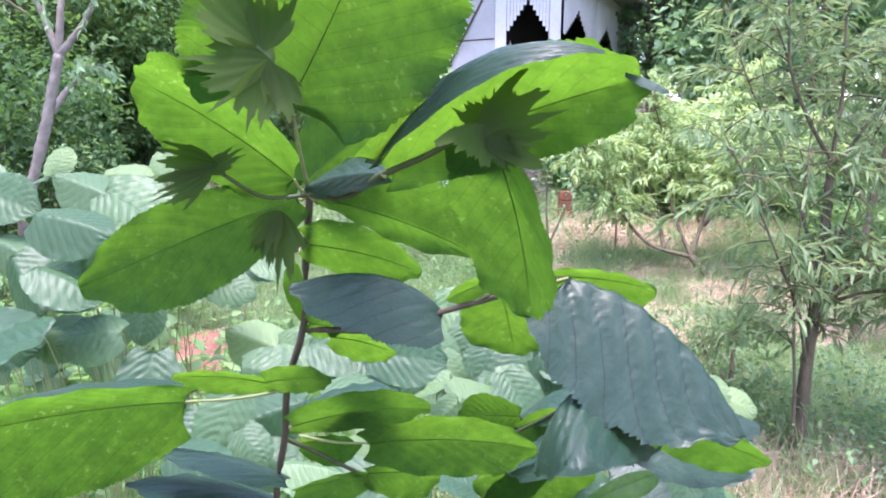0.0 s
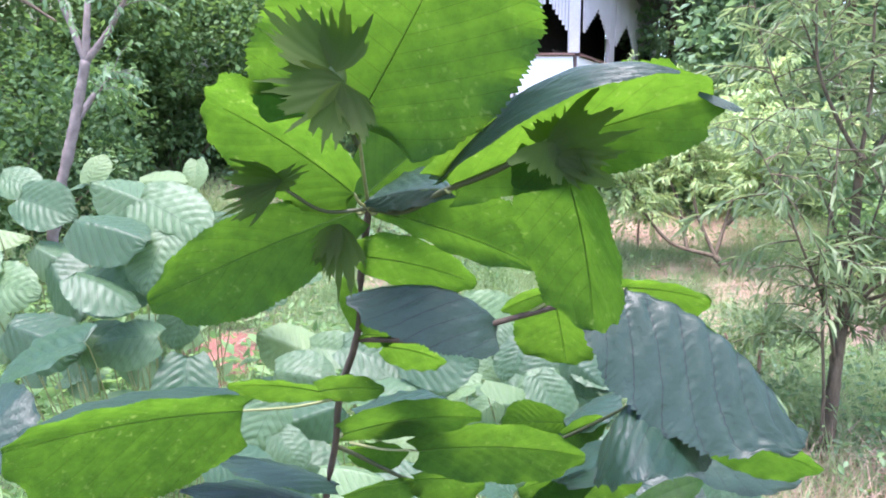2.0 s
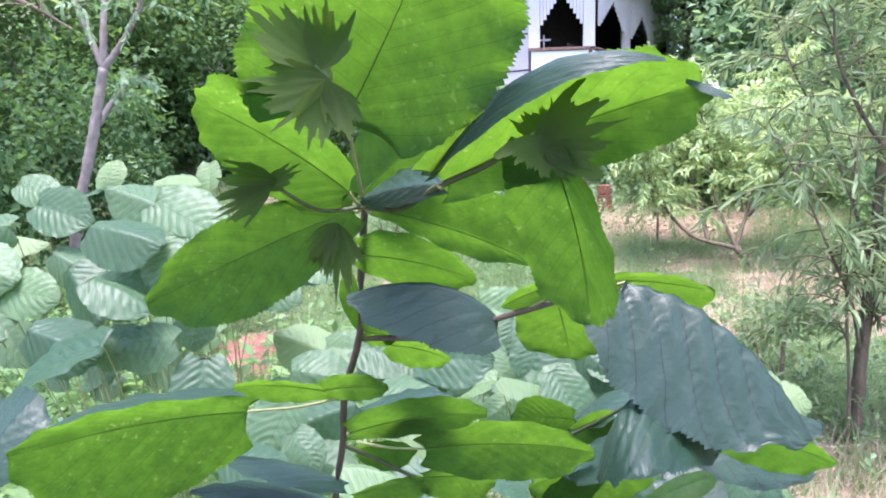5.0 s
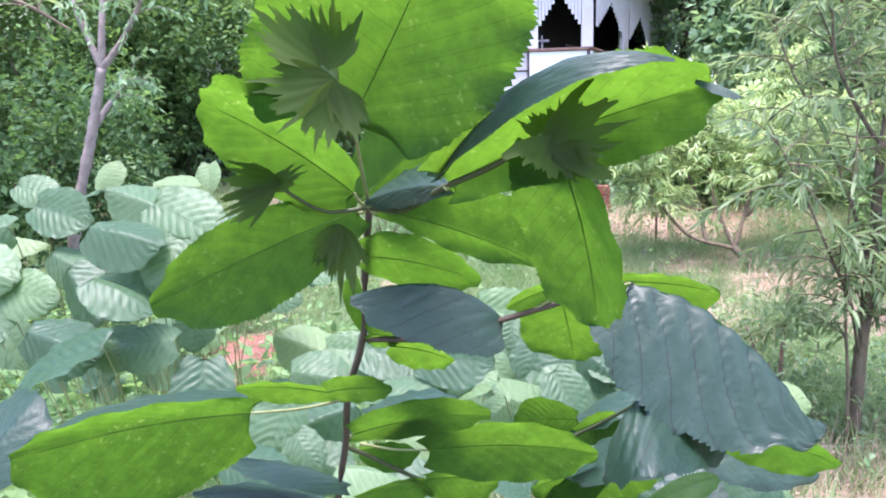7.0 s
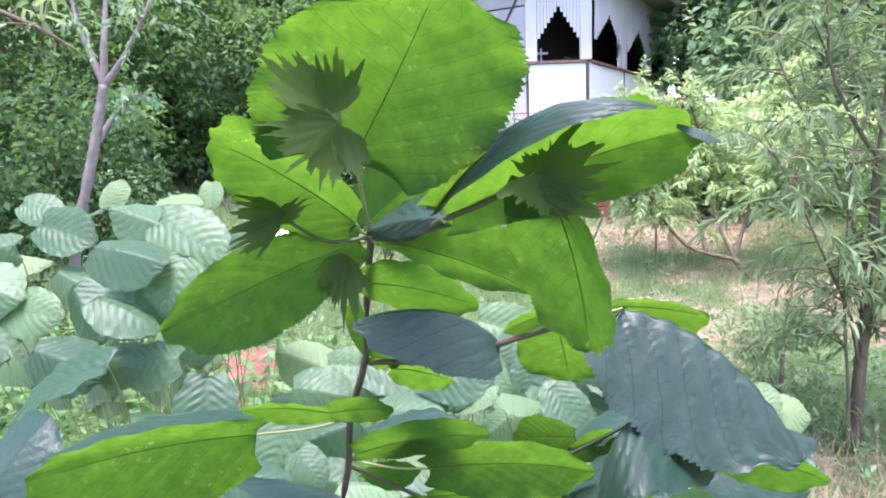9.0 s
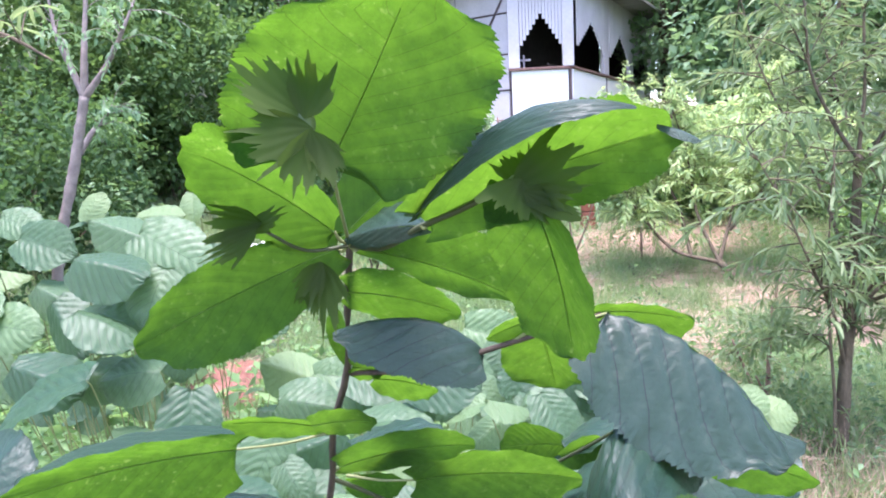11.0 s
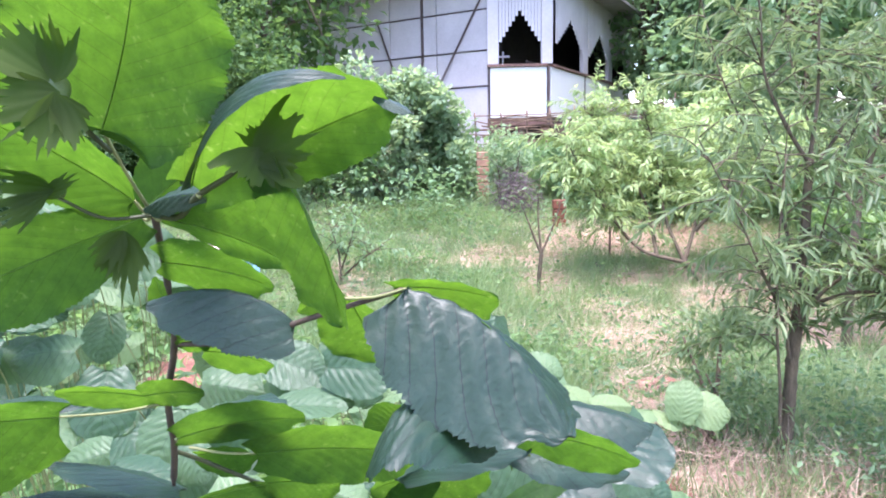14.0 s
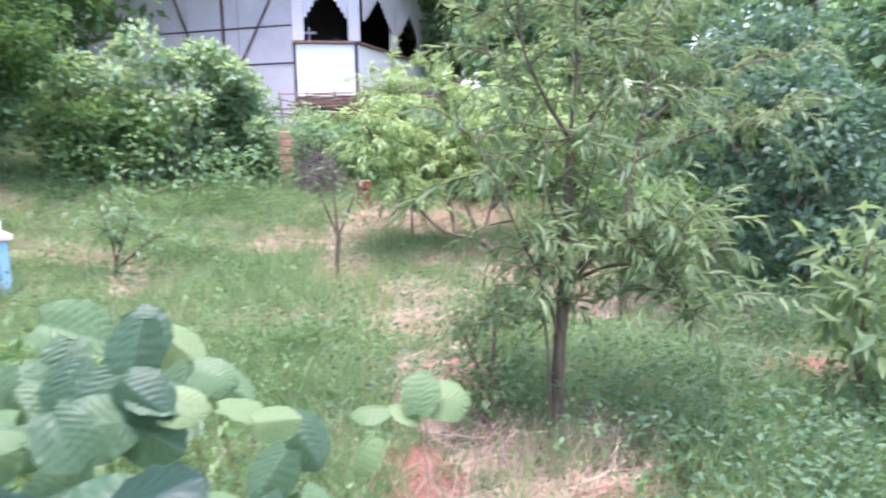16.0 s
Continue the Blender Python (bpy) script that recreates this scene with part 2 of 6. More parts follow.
# x, y, half widths
STRAW_PATCHES = [(2.1, 7.9, 1.3, 0.55), (1.45, 4.75, 0.45, 0.5), (1.38, 2.5, 0.32, 0.17), (1.2, 2.85, 0.22, 0.12), (1.75, 2.8, 0.22, 0.1), (2.6, 5.7, 0.6, 0.35), (-2.32, 7.8, 0.45, 0.35), (1.35, 5.6, 0.5, 0.15), (2.2, 6.5, 0.9, 0.2), (0.6, 7.2, 0.8, 0.2), (0.95, 6.3, 0.3, 0.35), (1.05, 3.6, 0.16, 0.5), (2.9, 4.9, 0.7, 0.3), (-0.6, 5.9, 0.3, 0.18), (0.2, 5.0, 0.6, 0.12), (-1.2, 6.6, 0.7, 0.14), (3.4, 4.3, 0.5, 0.15)]
SOIL_PATCHES = [(-1.38, 4.05, 0.24, 0.42), (-1.36, 3.9, 0.2, 0.3), (0.88, 2.8, 0.2, 0.3), (1.55, 2.45, 0.2, 0.1), (3.2, 3.5, 0.35, 0.22), (1.3, 3.9, 0.22, 0.25), (-0.5, 5.2, 0.25, 0.2)]
LOW_GROWTH = [(-1.27, 3.55, 0.26, 0.5), (-1.12, 3.1, 0.2, 0.4)]  # kept short before the bare soil


# ---- building blocks ----
def soft_rise(v, k=0.8):
    return np.log1p(np.exp(np.clip(np.asarray(v, float) / k, -30, 30))) * k


def ground_height(x, y):
    x, y = np.asarray(x, float), np.asarray(y, float)
    ramp_ = np.clip((y - 2.0) / 3.0, 0, 1)
    z = 0.19 * np.minimum(soft_rise(y - 6.3), 9) + 0.22 * np.minimum(soft_rise(-x - 0.7, 0.3), 8) * ramp_ * ramp_ * (3 - 2 * ramp_)
    return z + 0.025 * np.sin(1.7 * x + 0.6 * y) * np.sin(1.3 * y + 0.4) + 0.012 * np.sin(5.1 * x) * np.sin(4.3 * y + 1)


def ground_z(x, y):
    return float(ground_height(x, y))


def raw_mesh(name, verts, faces, material, uv=None, smooth=True):
    """verts (n, 3); faces: one (m, k) array or several of them."""
    me = bpy.data.meshes.new(name)
    blocks = faces if isinstance(faces, list) else [faces]
    blocks = [np.asarray(f, np.int32) for f in blocks if len(f)]
    loops = np.concatenate([f.ravel() for f in blocks])
    sizes = np.concatenate([np.full(len(f), f.shape[1], np.int32) for f in blocks])
    me.vertices.add(len(verts))
    me.vertices.foreach_set("co", np.asarray(verts, np.float32).ravel())
    me.loops.add(len(loops))
    me.loops.foreach_set("vertex_index", loops)
    me.polygons.add(len(sizes))
    me.polygons.foreach_set("loop_start", np.concatenate([[0], np.cumsum(sizes)[:-1]]).astype(np.int32))
    me.polygons.foreach_set("loop_total", sizes)
    me.polygons.foreach_set("use_smooth", np.full(len(sizes), smooth))
    if uv is not None:
        layer = me.uv_layers.new(name="UVMap")
        layer.data.foreach_set("uv", np.asarray(uv, np.float32)[loops].ravel())
    me.update(calc_edges=True)
    me.validate()
    me.materials.append(material)
    return me


def part(name, data, material, parent, label="", at=None):
    """One mesh object (from a bmesh or a mesh) under a thing; its coordinates are the world's unless a pose is given."""
    if isinstance(data, bmesh.types.BMesh):
        me = bpy.data.meshes.new(name)
        data.to_mesh(me)
        data.free()
        me.materials.append(material)
        data = me
    ob = new(name, data)
    ob.parent = parent
    if parent is not None:
        ob.matrix_parent_inverse = world_of(parent).inverted()
    if at is not None:
        ob.matrix_basis = at
    if label:
        tagged(ob, label)
    return ob


def world_of(ob):
    m = ob.matrix_basis.copy()
    if ob.parent is not None:
        m = world_of(ob.parent) @ ob.matrix_parent_inverse @ m
    return m


def thing(name, at, label, category, group="", kind=""):
    ob = new(name)
    ob.empty_display_size = 0.1
    ob.matrix_basis = Matrix.Translation(at)
    return tagged(ob, label, category, group, kind)


def smooth_path(points, n):
    """n points on a smooth curve through the given ones, free of overshoot where their spacing changes."""
    p = np.asarray(points, float)
    h = np.sqrt(np.linalg.norm(np.diff(p, axis=0), axis=1)) + 1e-6
    knot = np.concatenate([[0], np.cumsum(h)])
    slope = np.diff(p, axis=0) / h[:, None]
    m = np.vstack([slope[:1], (slope[1:] * h[:-1, None] + slope[:-1] * h[1:, None]) / (h[1:] + h[:-1])[:, None], slope[-1:]])
    t = np.linspace(0, knot[-1], n)
    i = np.clip(np.searchsorted(knot, t, side="right") - 1, 0, len(h) - 1)
    f = ((t - knot[i]) / h[i])[:, None]
    k = h[i][:, None]
    return (2 * f ** 3 - 3 * f ** 2 + 1) * p[i] + (f ** 3 - 2 * f ** 2 + f) * k * m[i] + (3 * f ** 2 - 2 * f ** 3) * p[i + 1] + (f ** 3 - f ** 2) * k * m[i + 1]


def tube(points, r0, r1, sides=7, n=None, rough=0.0, rng=None):
    """Vertices and faces of a tapering branch along the points, closed at its end."""
    c = smooth_path(points, n or max(4, 4 * len(points)))
    k = len(c)
    tan = np.gradient(c, axis=0)
    tan /= np.linalg.norm(tan, axis=1)[:, None] + 1e-9
    ref = np.where(np.abs(tan[:, 2:3]) > 0.9, np.array([[1.0, 0, 0]]), np.array([[0, 0, 1.0]]))
    s = np.cross(tan, ref)
    s /= np.linalg.norm(s, axis=1)[:, None] + 1e-9
    u = np.cross(s, tan)
    r = np.linspace(r0, r1, k)[:, None] * np.ones((1, sides))
    if rough and rng is not None:
        r = r * (1 + rough * rng.standard_normal((k, sides)))
    a = np.linspace(0, 2 * np.pi, sides, endpoint=False)
    v = c[:, None] + r[..., None] * (np.cos(a)[None, :, None] * s[:, None] + np.sin(a)[None, :, None] * u[:, None])
    i, j = np.meshgrid(np.arange(k - 1), np.arange(sides), indexing="ij")
    jn = (j + 1) % sides
    f = np.stack([i * sides + j, i * sides + jn, (i + 1) * sides + jn, (i + 1) * sides + j], -1).reshape(-1, 4)
    v = np.vstack([v.reshape(-1, 3), c[-1:]])
    cap = np.stack([(k - 1) * sides + np.arange(sides), (k - 1) * sides + (np.arange(sides) + 1) % sides, np.full(sides, k * sides)], -1)
    return v, f, cap


def joined(pieces):
    """Several (verts, quads, tris) as one."""
    vs, qs, ts, o = [], [], [], 0
    for v, q, t in pieces:
        vs.append(v), qs.append(q + o), ts.append(t + o)
        o += len(v)
    return np.vstack(vs), [np.vstack(qs), np.vstack(ts)]


def branch(parent, name, points, r0, r1, material=None, sides=9, rough=0.04, label=""):
    v, q, t = tube(points, r0, r1, sides, None, rough, np.random.default_rng(len(points) * 7 + 3))
    return part(name, raw_mesh(name, v, [q, t], material or MAT_STEM), material, parent, label)


def box(bm, x0, x1, y0, y1, z0, z1, bevel=0.0, m=None):
    r = bmesh.ops.create_cube(bm, size=1.0)["verts"]
    for v in r:
        v.co = Vector(((x0 + x1) / 2 + v.co.x * (x1 - x0), (y0 + y1) / 2 + v.co.y * (y1 - y0), (z0 + z1) / 2 + v.co.z * (z1 - z0)))
    if bevel:
        edges = list({e for v in r for e in v.link_edges})
        made = bmesh.ops.bevel(bm, geom=edges, offset=bevel, segments=1, affect="EDGES")
        r = list({v for v in made["verts"]} | {v for v in r if v.is_valid})
    if m is not None:
        bmesh.ops.transform(bm, matrix=m, verts=[v for v in r if v.is_valid])
    return bm


def leaf_pose(base, tip, up):
    y = (Vector(tip) - Vector(base)).normalized()
    z = Vector(up)
    z = (z - y * z.dot(y)).normalized()
    x = y.cross(z)
    return Matrix.Translation(base) @ Matrix((x, y, z)).transposed().to_4x4()


def blade_surface(base, tip, left, right, mid=None, belly=0.45, blunt=0.5, quilt=0.012, cord=0.06, nv=160, nu=27, teeth=36, ribs=9, seed=0):
    """A hazel leaf spanned by its base, its tip and the furthest points of its two halves: heart-shaped, double-toothed, pleated."""
    rng = np.random.default_rng(seed)
    base, tip, left, right = (np.asarray(p, float) for p in (base, tip, left, right))
    axis = tip - base
    up = np.cross(axis, left - right)
    up /= np.linalg.norm(up) * (1 if up[2] > 0 else -1)
    width = np.linalg.norm(left - right)
    bend = (base + tip) / 2 + up * 0.05 * np.linalg.norm(axis) if mid is None else np.asarray(mid, float)
    knee = 2 * bend - (base + tip) / 2
    rib_at = lambda s: (1 - s) ** 2 * base + 2 * s * (1 - s) * knee + s ** 2 * tip
    v, u = np.linspace(0, 1, nv)[:, None], np.linspace(-1, 1, nu)[None, :]
    a = np.abs(u)
    half = np.sin(np.pi * v ** (math.log(0.5) / math.log(belly))) ** blunt
    narrow = np.clip((v - 0.86) / 0.14, 0, 1)
    half = half * (1 - 0.55 * narrow * (1 - narrow) * 2) * (1 + 0.035 * np.sin(v * 7 + rng.uniform(0, 6)))
    saw = (1 - np.mod(v * teeth, 1.0)) - 0.5 + 0.7 * ((1 - np.mod(v * teeth * 0.31, 1.0)) - 0.5)
    half = half * (1 + 0.045 * a ** 8 * saw * np.clip(v * 9, 0, 1) * rng.uniform(0.8, 1.2, (nv, 1)))
    half[0], half[-1] = 0.0, 0.0
    phase = v * ribs - a * 3.0
    w1, w2, w3 = rng.uniform(0, 6, 3)
    uneven = 0.75 + 0.5 * np.sin(v * 6 + u * 3 + w1) * np.sin(u * 4 - v * 3 + w2)
    lift = quilt * width * uneven * (np.abs(np.sin(np.pi * (phase - 0.5))) - 0.5) * np.clip(a * 3, 0, 1) * np.clip(1.25 - a, 0, 1)
    lift = lift + quilt * width * (0.13 * np.sin(v * 31 + u * 19 + w3) * np.sin(u * 23 - v * 13 + w1) + 0.07 * np.sin(v * 47 - u * 31 + w2))
    lift = lift + width * (0.02 * np.sin(v * 5 + u * 2.2 + w3) * a + 0.014 * a ** 8 * np.sin(v * 26 + w1)) - 0.05 * width * (a ** 2) * half
    p = rib_at(v[..., None]) + 0 * u[..., None]
    p = p + (half * a)[..., None] * np.where((u < 0)[..., None], left - rib_at(belly), right - rib_at(belly))
    p = p + lift[..., None] * up - (cord * 2 * a ** 1.5 * np.clip(1 - v * 2.2, 0, 1) ** 2 * np.clip(v * 25, 0, 1))[..., None] * axis
    i, j = np.meshgrid(np.arange(nv - 1), np.arange(nu - 1), indexing="ij")
    faces = np.stack([i * nu + j, i * nu + j + 1, (i + 1) * nu + j + 1, (i + 1) * nu + j], -1).reshape(-1, 4)
    uv = np.stack([(u + 1) / 2 + 0 * v, v + 0 * u], -1).reshape(-1, 2)
    return p.reshape(-1, 3), faces, uv, rib_at, up


leaf_count = [0]


def hazel_leaf(parent, base, tip, left, right, mid=None, petiole=None, material=None, label="", **shape):
    leaf_count[0] += 1
    if material is MAT_OLD_LEAF:
        shape.setdefault("ribs", 6)
    v, f, uv, rib_at, up = blade_surface(base, tip, left, right, mid, seed=leaf_count[0], **shape)
    ob = part("leaf", raw_mesh("leaf", v, f, material or MAT_HAZEL, uv), None, parent, label)
    spine = [rib_at(s) - up * 0.0006 for s in np.linspace(0.0, 0.9, 9)]
    a, q, t = tube(spine, 0.0004, 0.00015, 6, 30)
    part("midrib", raw_mesh("midrib", a, [q, t], MAT_RIB), None, ob)
    if petiole is not None:
        p0, p1 = np.array(petiole), np.array(base)
        a, q, t = tube([p0, (p0 + p1) / 2 + np.array((0, 0, -0.002)), p1], 0.0011, 0.0008, 7)
        part("petiole", raw_mesh("petiole", a, [q, t], MAT_TWIG), None, ob)
    return ob


def husk_bract(parent, base, tip, half, turn=0.0, lobes=5, seed=0):
    """One leafy bract of a nut's husk: a fan torn into uneven pointed lobes, pleated along them. turn: degrees about its own axis."""
    rng = np.random.default_rng(seed + 400)
    base, tip = np.asarray(base, float), np.asarray(tip, float)
    axis = tip - base
    size = np.linalg.norm(axis)
    side = np.cross(axis, (0, 1, 0))
    side /= np.linalg.norm(side)
    out = np.cross(side, axis / size)
    side = side * math.cos(radians(turn)) + out * math.sin(radians(turn))
    out = np.cross(side, axis / size)
    nv, nu = 14, lobes * 14 + 1
    v, u = np.linspace(0, 1, nv)[:, None], np.linspace(-1, 1, nu)[None, :]
    at = (u[0] + 1) / 2 * lobes + 0.25 * np.sin(u[0] * 5 + rng.uniform(0, 6))
    peak = 1 - 2 * np.abs(np.mod(at, 1.0) - 0.5)
    tall = np.interp(at, np.arange(lobes + 2) - 0.5, rng.uniform(0.10, 0.50, lobes + 2))
    fine = 1 - 2 * np.abs(np.mod(at * 3.3 + 0.3, 1.0) - 0.5)
    rim = (0.62 + tall * peak ** 1.25 + 0.17 * fine * rng.uniform(0.3, 1.2, nu) - 0.16 * u[0] ** 2)[None, :]
    body = 0.66 - 0.14 * u ** 2
    r = v * (body + (rim - body) * v ** 4)
    spread = u * (0.72 + 0.2 * v)
    across = np.sin(spread) * r * half / 0.66 + u * 0.42 * half * np.sin(np.clip(v * 3, 0, 1.57))
    along = np.cos(spread * 0.75) * r * size
    depth = half * (0.32 * (1 - u ** 2) * np.sin(np.clip(r / 0.85, 0, 1) * 2.6) + 0.03 * np.sin(u * lobes * 3.1 + rng.uniform(0, 6)) * r + 0.2 * np.sin(u * 4 + rng.uniform(0, 6)) * r ** 2)
    p = base + along[..., None] * axis / size + across[..., None] * side + depth[..., None] * out
    i, j = np.meshgrid(np.arange(nv - 1), np.arange(nu - 1), indexing="ij")
    f = np.stack([i * nu + j, i * nu + j + 1, (i + 1) * nu + j + 1, (i + 1) * nu + j], -1).reshape(-1, 4)
    uv = np.stack([(u + 1) / 2 + 0 * v, v + 0 * u], -1).reshape(-1, 2)
    part("husk", raw_mesh("husk", p.reshape(-1, 3), f, MAT_HUSK, uv), None, parent, "hairy green husk with jagged lobes")


def hazelnut(parent, at, radius):
    bm = bmesh.new()
    bmesh.ops.create_uvsphere(bm, u_segments=16, v_segments=12, radius=radius)
    for v in bm.verts:
        v.co = Vector((v.co.x * 0.95, v.co.y * 0.9, v.co.z * 1.1 - 0.12 * v.co.z * v.co.z / radius)) + Vector(at)
    for f in bm.faces:
        f.smooth = True
    return part("nut", bm, MAT_NUT, parent, "unripe pale green nut")


def scatter(template, faces, origin, axis, up, length, width):
    """Many copies of a small leaf in one mesh. template: (k, 3) with y along the leaf, z its upper side."""
    origin, axis, up = np.asarray(origin), np.asarray(axis), np.asarray(up)
    y = axis / (np.linalg.norm(axis, axis=1)[:, None] + 1e-9)
    z = up - y * np.sum(up * y, 1)[:, None]
    z /= np.linalg.norm(z, axis=1)[:, None] + 1e-9
    x = np.cross(y, z)
    t = np.asarray(template)
    L, W = np.asarray(length)[:, None, None], np.asarray(width)[:, None, None]
    v = origin[:, None] + x[:, None] * (t[None, :, 0:1] * W) + y[:, None] * (t[None, :, 1:2] * L) + z[:, None] * (t[None, :, 2:3] * L)
    f = np.asarray(faces)
    return v.reshape(-1, 3), (f[None] + (np.arange(len(origin)) * len(t))[:, None, None]).reshape(-1, f.shape[1])


# a pointed narrow leaf, a broad leaf and a blade of grass
LANCE = [(0, 0, 0), (-0.42, 0.3, 0.05), (0, 0.32, 0), (0.42, 0.3, 0.05), (-0.36, 0.65, 0.0), (0, 0.66, -0.05), (0.36, 0.65, 0.0), (0, 1, -0.16)]
LANCE_F = [(0, 2, 1), (0, 3, 2), (1, 2, 5), (1, 5, 4), (2, 3, 6), (2, 6, 5), (4, 5, 7), (5, 6, 7)]
BROAD = [(0, 0, 0), (-0.48, 0.46, 0.07), (0.48, 0.46, 0.07), (0, 0.5, -0.02), (0, 1, -0.12)]
BROAD_F = [(0, 3, 1), (0, 2, 3), (1, 3, 4), (3, 2, 4)]
BLADE = [(-0.5, 0, 0), (0.5, 0, 0), (-0.36, 0.55, 0.06), (0.36, 0.55, 0.06), (0, 1, 0.3)]
BLADE_F = [(0, 1, 3), (0, 3, 2), (2, 3, 4)]


def unit_vectors(rng, n):
    v = rng.standard_normal((n, 3))
    return v / np.linalg.norm(v, axis=1)[:, None]


def clump_leaves(rng, clumps, spread, count, size, template="broad", hang=0.2):
    """Leaves in uneven clumps: each leaf near one clump's middle, thicker towards its skin, turned outwards and up."""
    own = rng.integers(0, len(clumps), count)
    c = clumps[own]
    out = unit_vectors(rng, count)
    r = spread * rng.uniform(0.45, 1.65, len(clumps))[own] * rng.uniform(0.25, 1.0, count) ** 0.6
    p = c + out * r[:, None] * np.array((1, 1, 0.8))
    axis = out + rng.standard_normal((count, 3)) * 0.7 + np.array((0, 0, -hang))
    up = np.array((0, 0, 1.0)) + 0.5 * out + rng.standard_normal((count, 3)) * 0.45
    L = size * rng.uniform(0.6, 1.25, count)
    if template == "lance":
        return scatter(LANCE, LANCE_F, p, axis, up, L, L * 0.27)
    return scatter(BROAD, BROAD_F, p, axis, up, L, L * rng.uniform(0.5, 0.72, count))


def shrub(name, foot, centre, radii, count, size, material, label, category="shrub", seed=1, clumps=40, spread=0.28, bark=None, group="", template="broad", stems=6, hang=0.2):
    """A bush: bent stems from one foot and a crown of many leaves in clumps, with gaps between."""
    rng = np.random.default_rng(seed)
    root = thing(name, (foot[0], foot[1], ground_z(foot[0], foot[1])), label, category, group)
    out = unit_vectors(rng, clumps)
    c = np.array(centre) + out * np.array(radii) * (rng.uniform(0.15, 1.0, clumps) ** 0.45)[:, None]
    base = np.array((foot[0], foot[1], ground_z(foot[0], foot[1]) - 0.03))
    for k in range(stems):
        end = c[k % clumps]
        mid = base + (end - base) * 0.45 + rng.standard_normal(3) * 0.06 * np.linalg.norm(end - base)
        r = 0.012 + 0.012 * np.linalg.norm(end - base) / 2
        v, q, t = tube([base + rng.standard_normal(3) * (0.05, 0.05, 0), mid, end], r, r * 0.3, 7, 14, 0.05, rng)
        part("stem", raw_mesh("stem", v, [q, t], bark or MAT_BARK), None, root)
    v, f = clump_leaves(rng, c, spread, count, size, template, hang)
    keep_low = ground_height(v[:, 0], v[:, 1]) + 0.02
    v[:, 2] = np.maximum(v[:, 2], keep_low)
    tagged(part("crown", raw_mesh("crown", v, f, material), None, root), kind="stuff")
    return root


def twig_leaves(rng, twig, spacing, size, width, droop=0.5):
    """Leaves set alternately along a twig, hanging a little."""
    seg = np.linalg.norm(np.diff(twig, axis=0), axis=1)
    total = seg.sum()
    n = max(3, int(total / spacing))
    d = np.linspace(0.12, 1.0, n) * total
    cum = np.concatenate([[0], np.cumsum(seg)])
    p = np.stack([np.interp(d, cum, twig[:, k]) for k in range(3)], -1)
    way = np.gradient(twig, axis=0)
    way = np.stack([np.interp(d, cum, way[:, k]) for k in range(3)], -1)
    way /= np.linalg.norm(way, axis=1)[:, None] + 1e-9
    side = unit_vectors(rng, n)
    side -= way * np.sum(side * way, 1)[:, None]
    axis = 0.75 * way + side * 0.9 + np.array((0, 0, -droop))
    up = np.array((0, 0, 1.0)) + 0.5 * rng.standard_normal((n, 3))
    L = size * rng.uniform(0.6, 1.15, n)
    return p, axis, up, L, L * width


def grown_tree(name, label, category, trunk, r0, r1, limbs, material, bark, seed, leaf=0.1, width=0.22, spacing=0.02, twigs=16, reach=0.5, group="", sides=10, sag=0.25, along=(0.25, 1.0), limb_r=0.5):
    """A tree from its trunk line and limb lines: each limb bears arching twigs, and each twig its row of leaves."""
    rng = np.random.default_rng(seed)
    root = thing(name, trunk[0], label, category, group)
    v, q, t = tube(trunk, r0, r1, sides, 46, 0.11, rng)
    part("trunk", raw_mesh("trunk", v, [q, t], bark), None, root)
    bits, rows = [], []
    for limb in limbs:
        v, q, t = tube(limb, r1 * limb_r * 1.4, r1 * limb_r * 0.25, 8, 30, 0.08, rng)
        part("limb", raw_mesh("limb", v, [q, t], bark), None, root)
        line = smooth_path(limb, 60)
        for k in range(twigs):
            p = line[int(59 * rng.uniform(*along))]
            d = unit_vectors(rng, 1)[0] * (1, 1, 0.6) + np.array((0, 0, 0.35))
            d /= np.linalg.norm(d)
            h = reach * rng.uniform(0.45, 1.1)
            e = p + d * h
            tw = smooth_path([p, p + d * h * 0.5 + (0, 0, 0.05 * h), e + np.array((0, 0, -sag * h))], 9)
            bits.append(tube(tw[::2], 0.0035, 0.0012, 4, 6))
            rows.append(twig_leaves(rng, tw, spacing, leaf, width))
    v, f = joined(bits)
    tagged(part("twig_growth", raw_mesh("twig_growth", v, f, bark), None, root), kind="stuff")
    o, a, u, L, W = (np.concatenate(c) for c in zip(*rows))
    v, f = scatter(LANCE, LANCE_F, o, a, u, L, W)
    tagged(part("foliage", raw_mesh("foliage", v, f, material), None, root), kind="stuff")
    return root


# ---- ground ----
def spaced(lo, hi, fine_lo, fine_hi, step, grow=1.22):
    inner = list(np.arange(fine_lo, fine_hi + 1e-6, step))
    d, out = step, []
    a, b = fine_lo, fine_hi
    while a > lo or b < hi:
        d *= grow
        a, b = a - d, b + d
        if a > lo - d:
            inner.insert(0, a)
        if b < hi + d:
            inner.append(b)
    return np.array(inner)


def hill(x, y):
    """The wooded slope behind the garden, higher to the west."""
    side = np.clip((4.0 - x) / 5.0, 0.12, 1)
    return np.minimum(0.5 * soft_rise(y - 16.0, 1.5), 11) * side


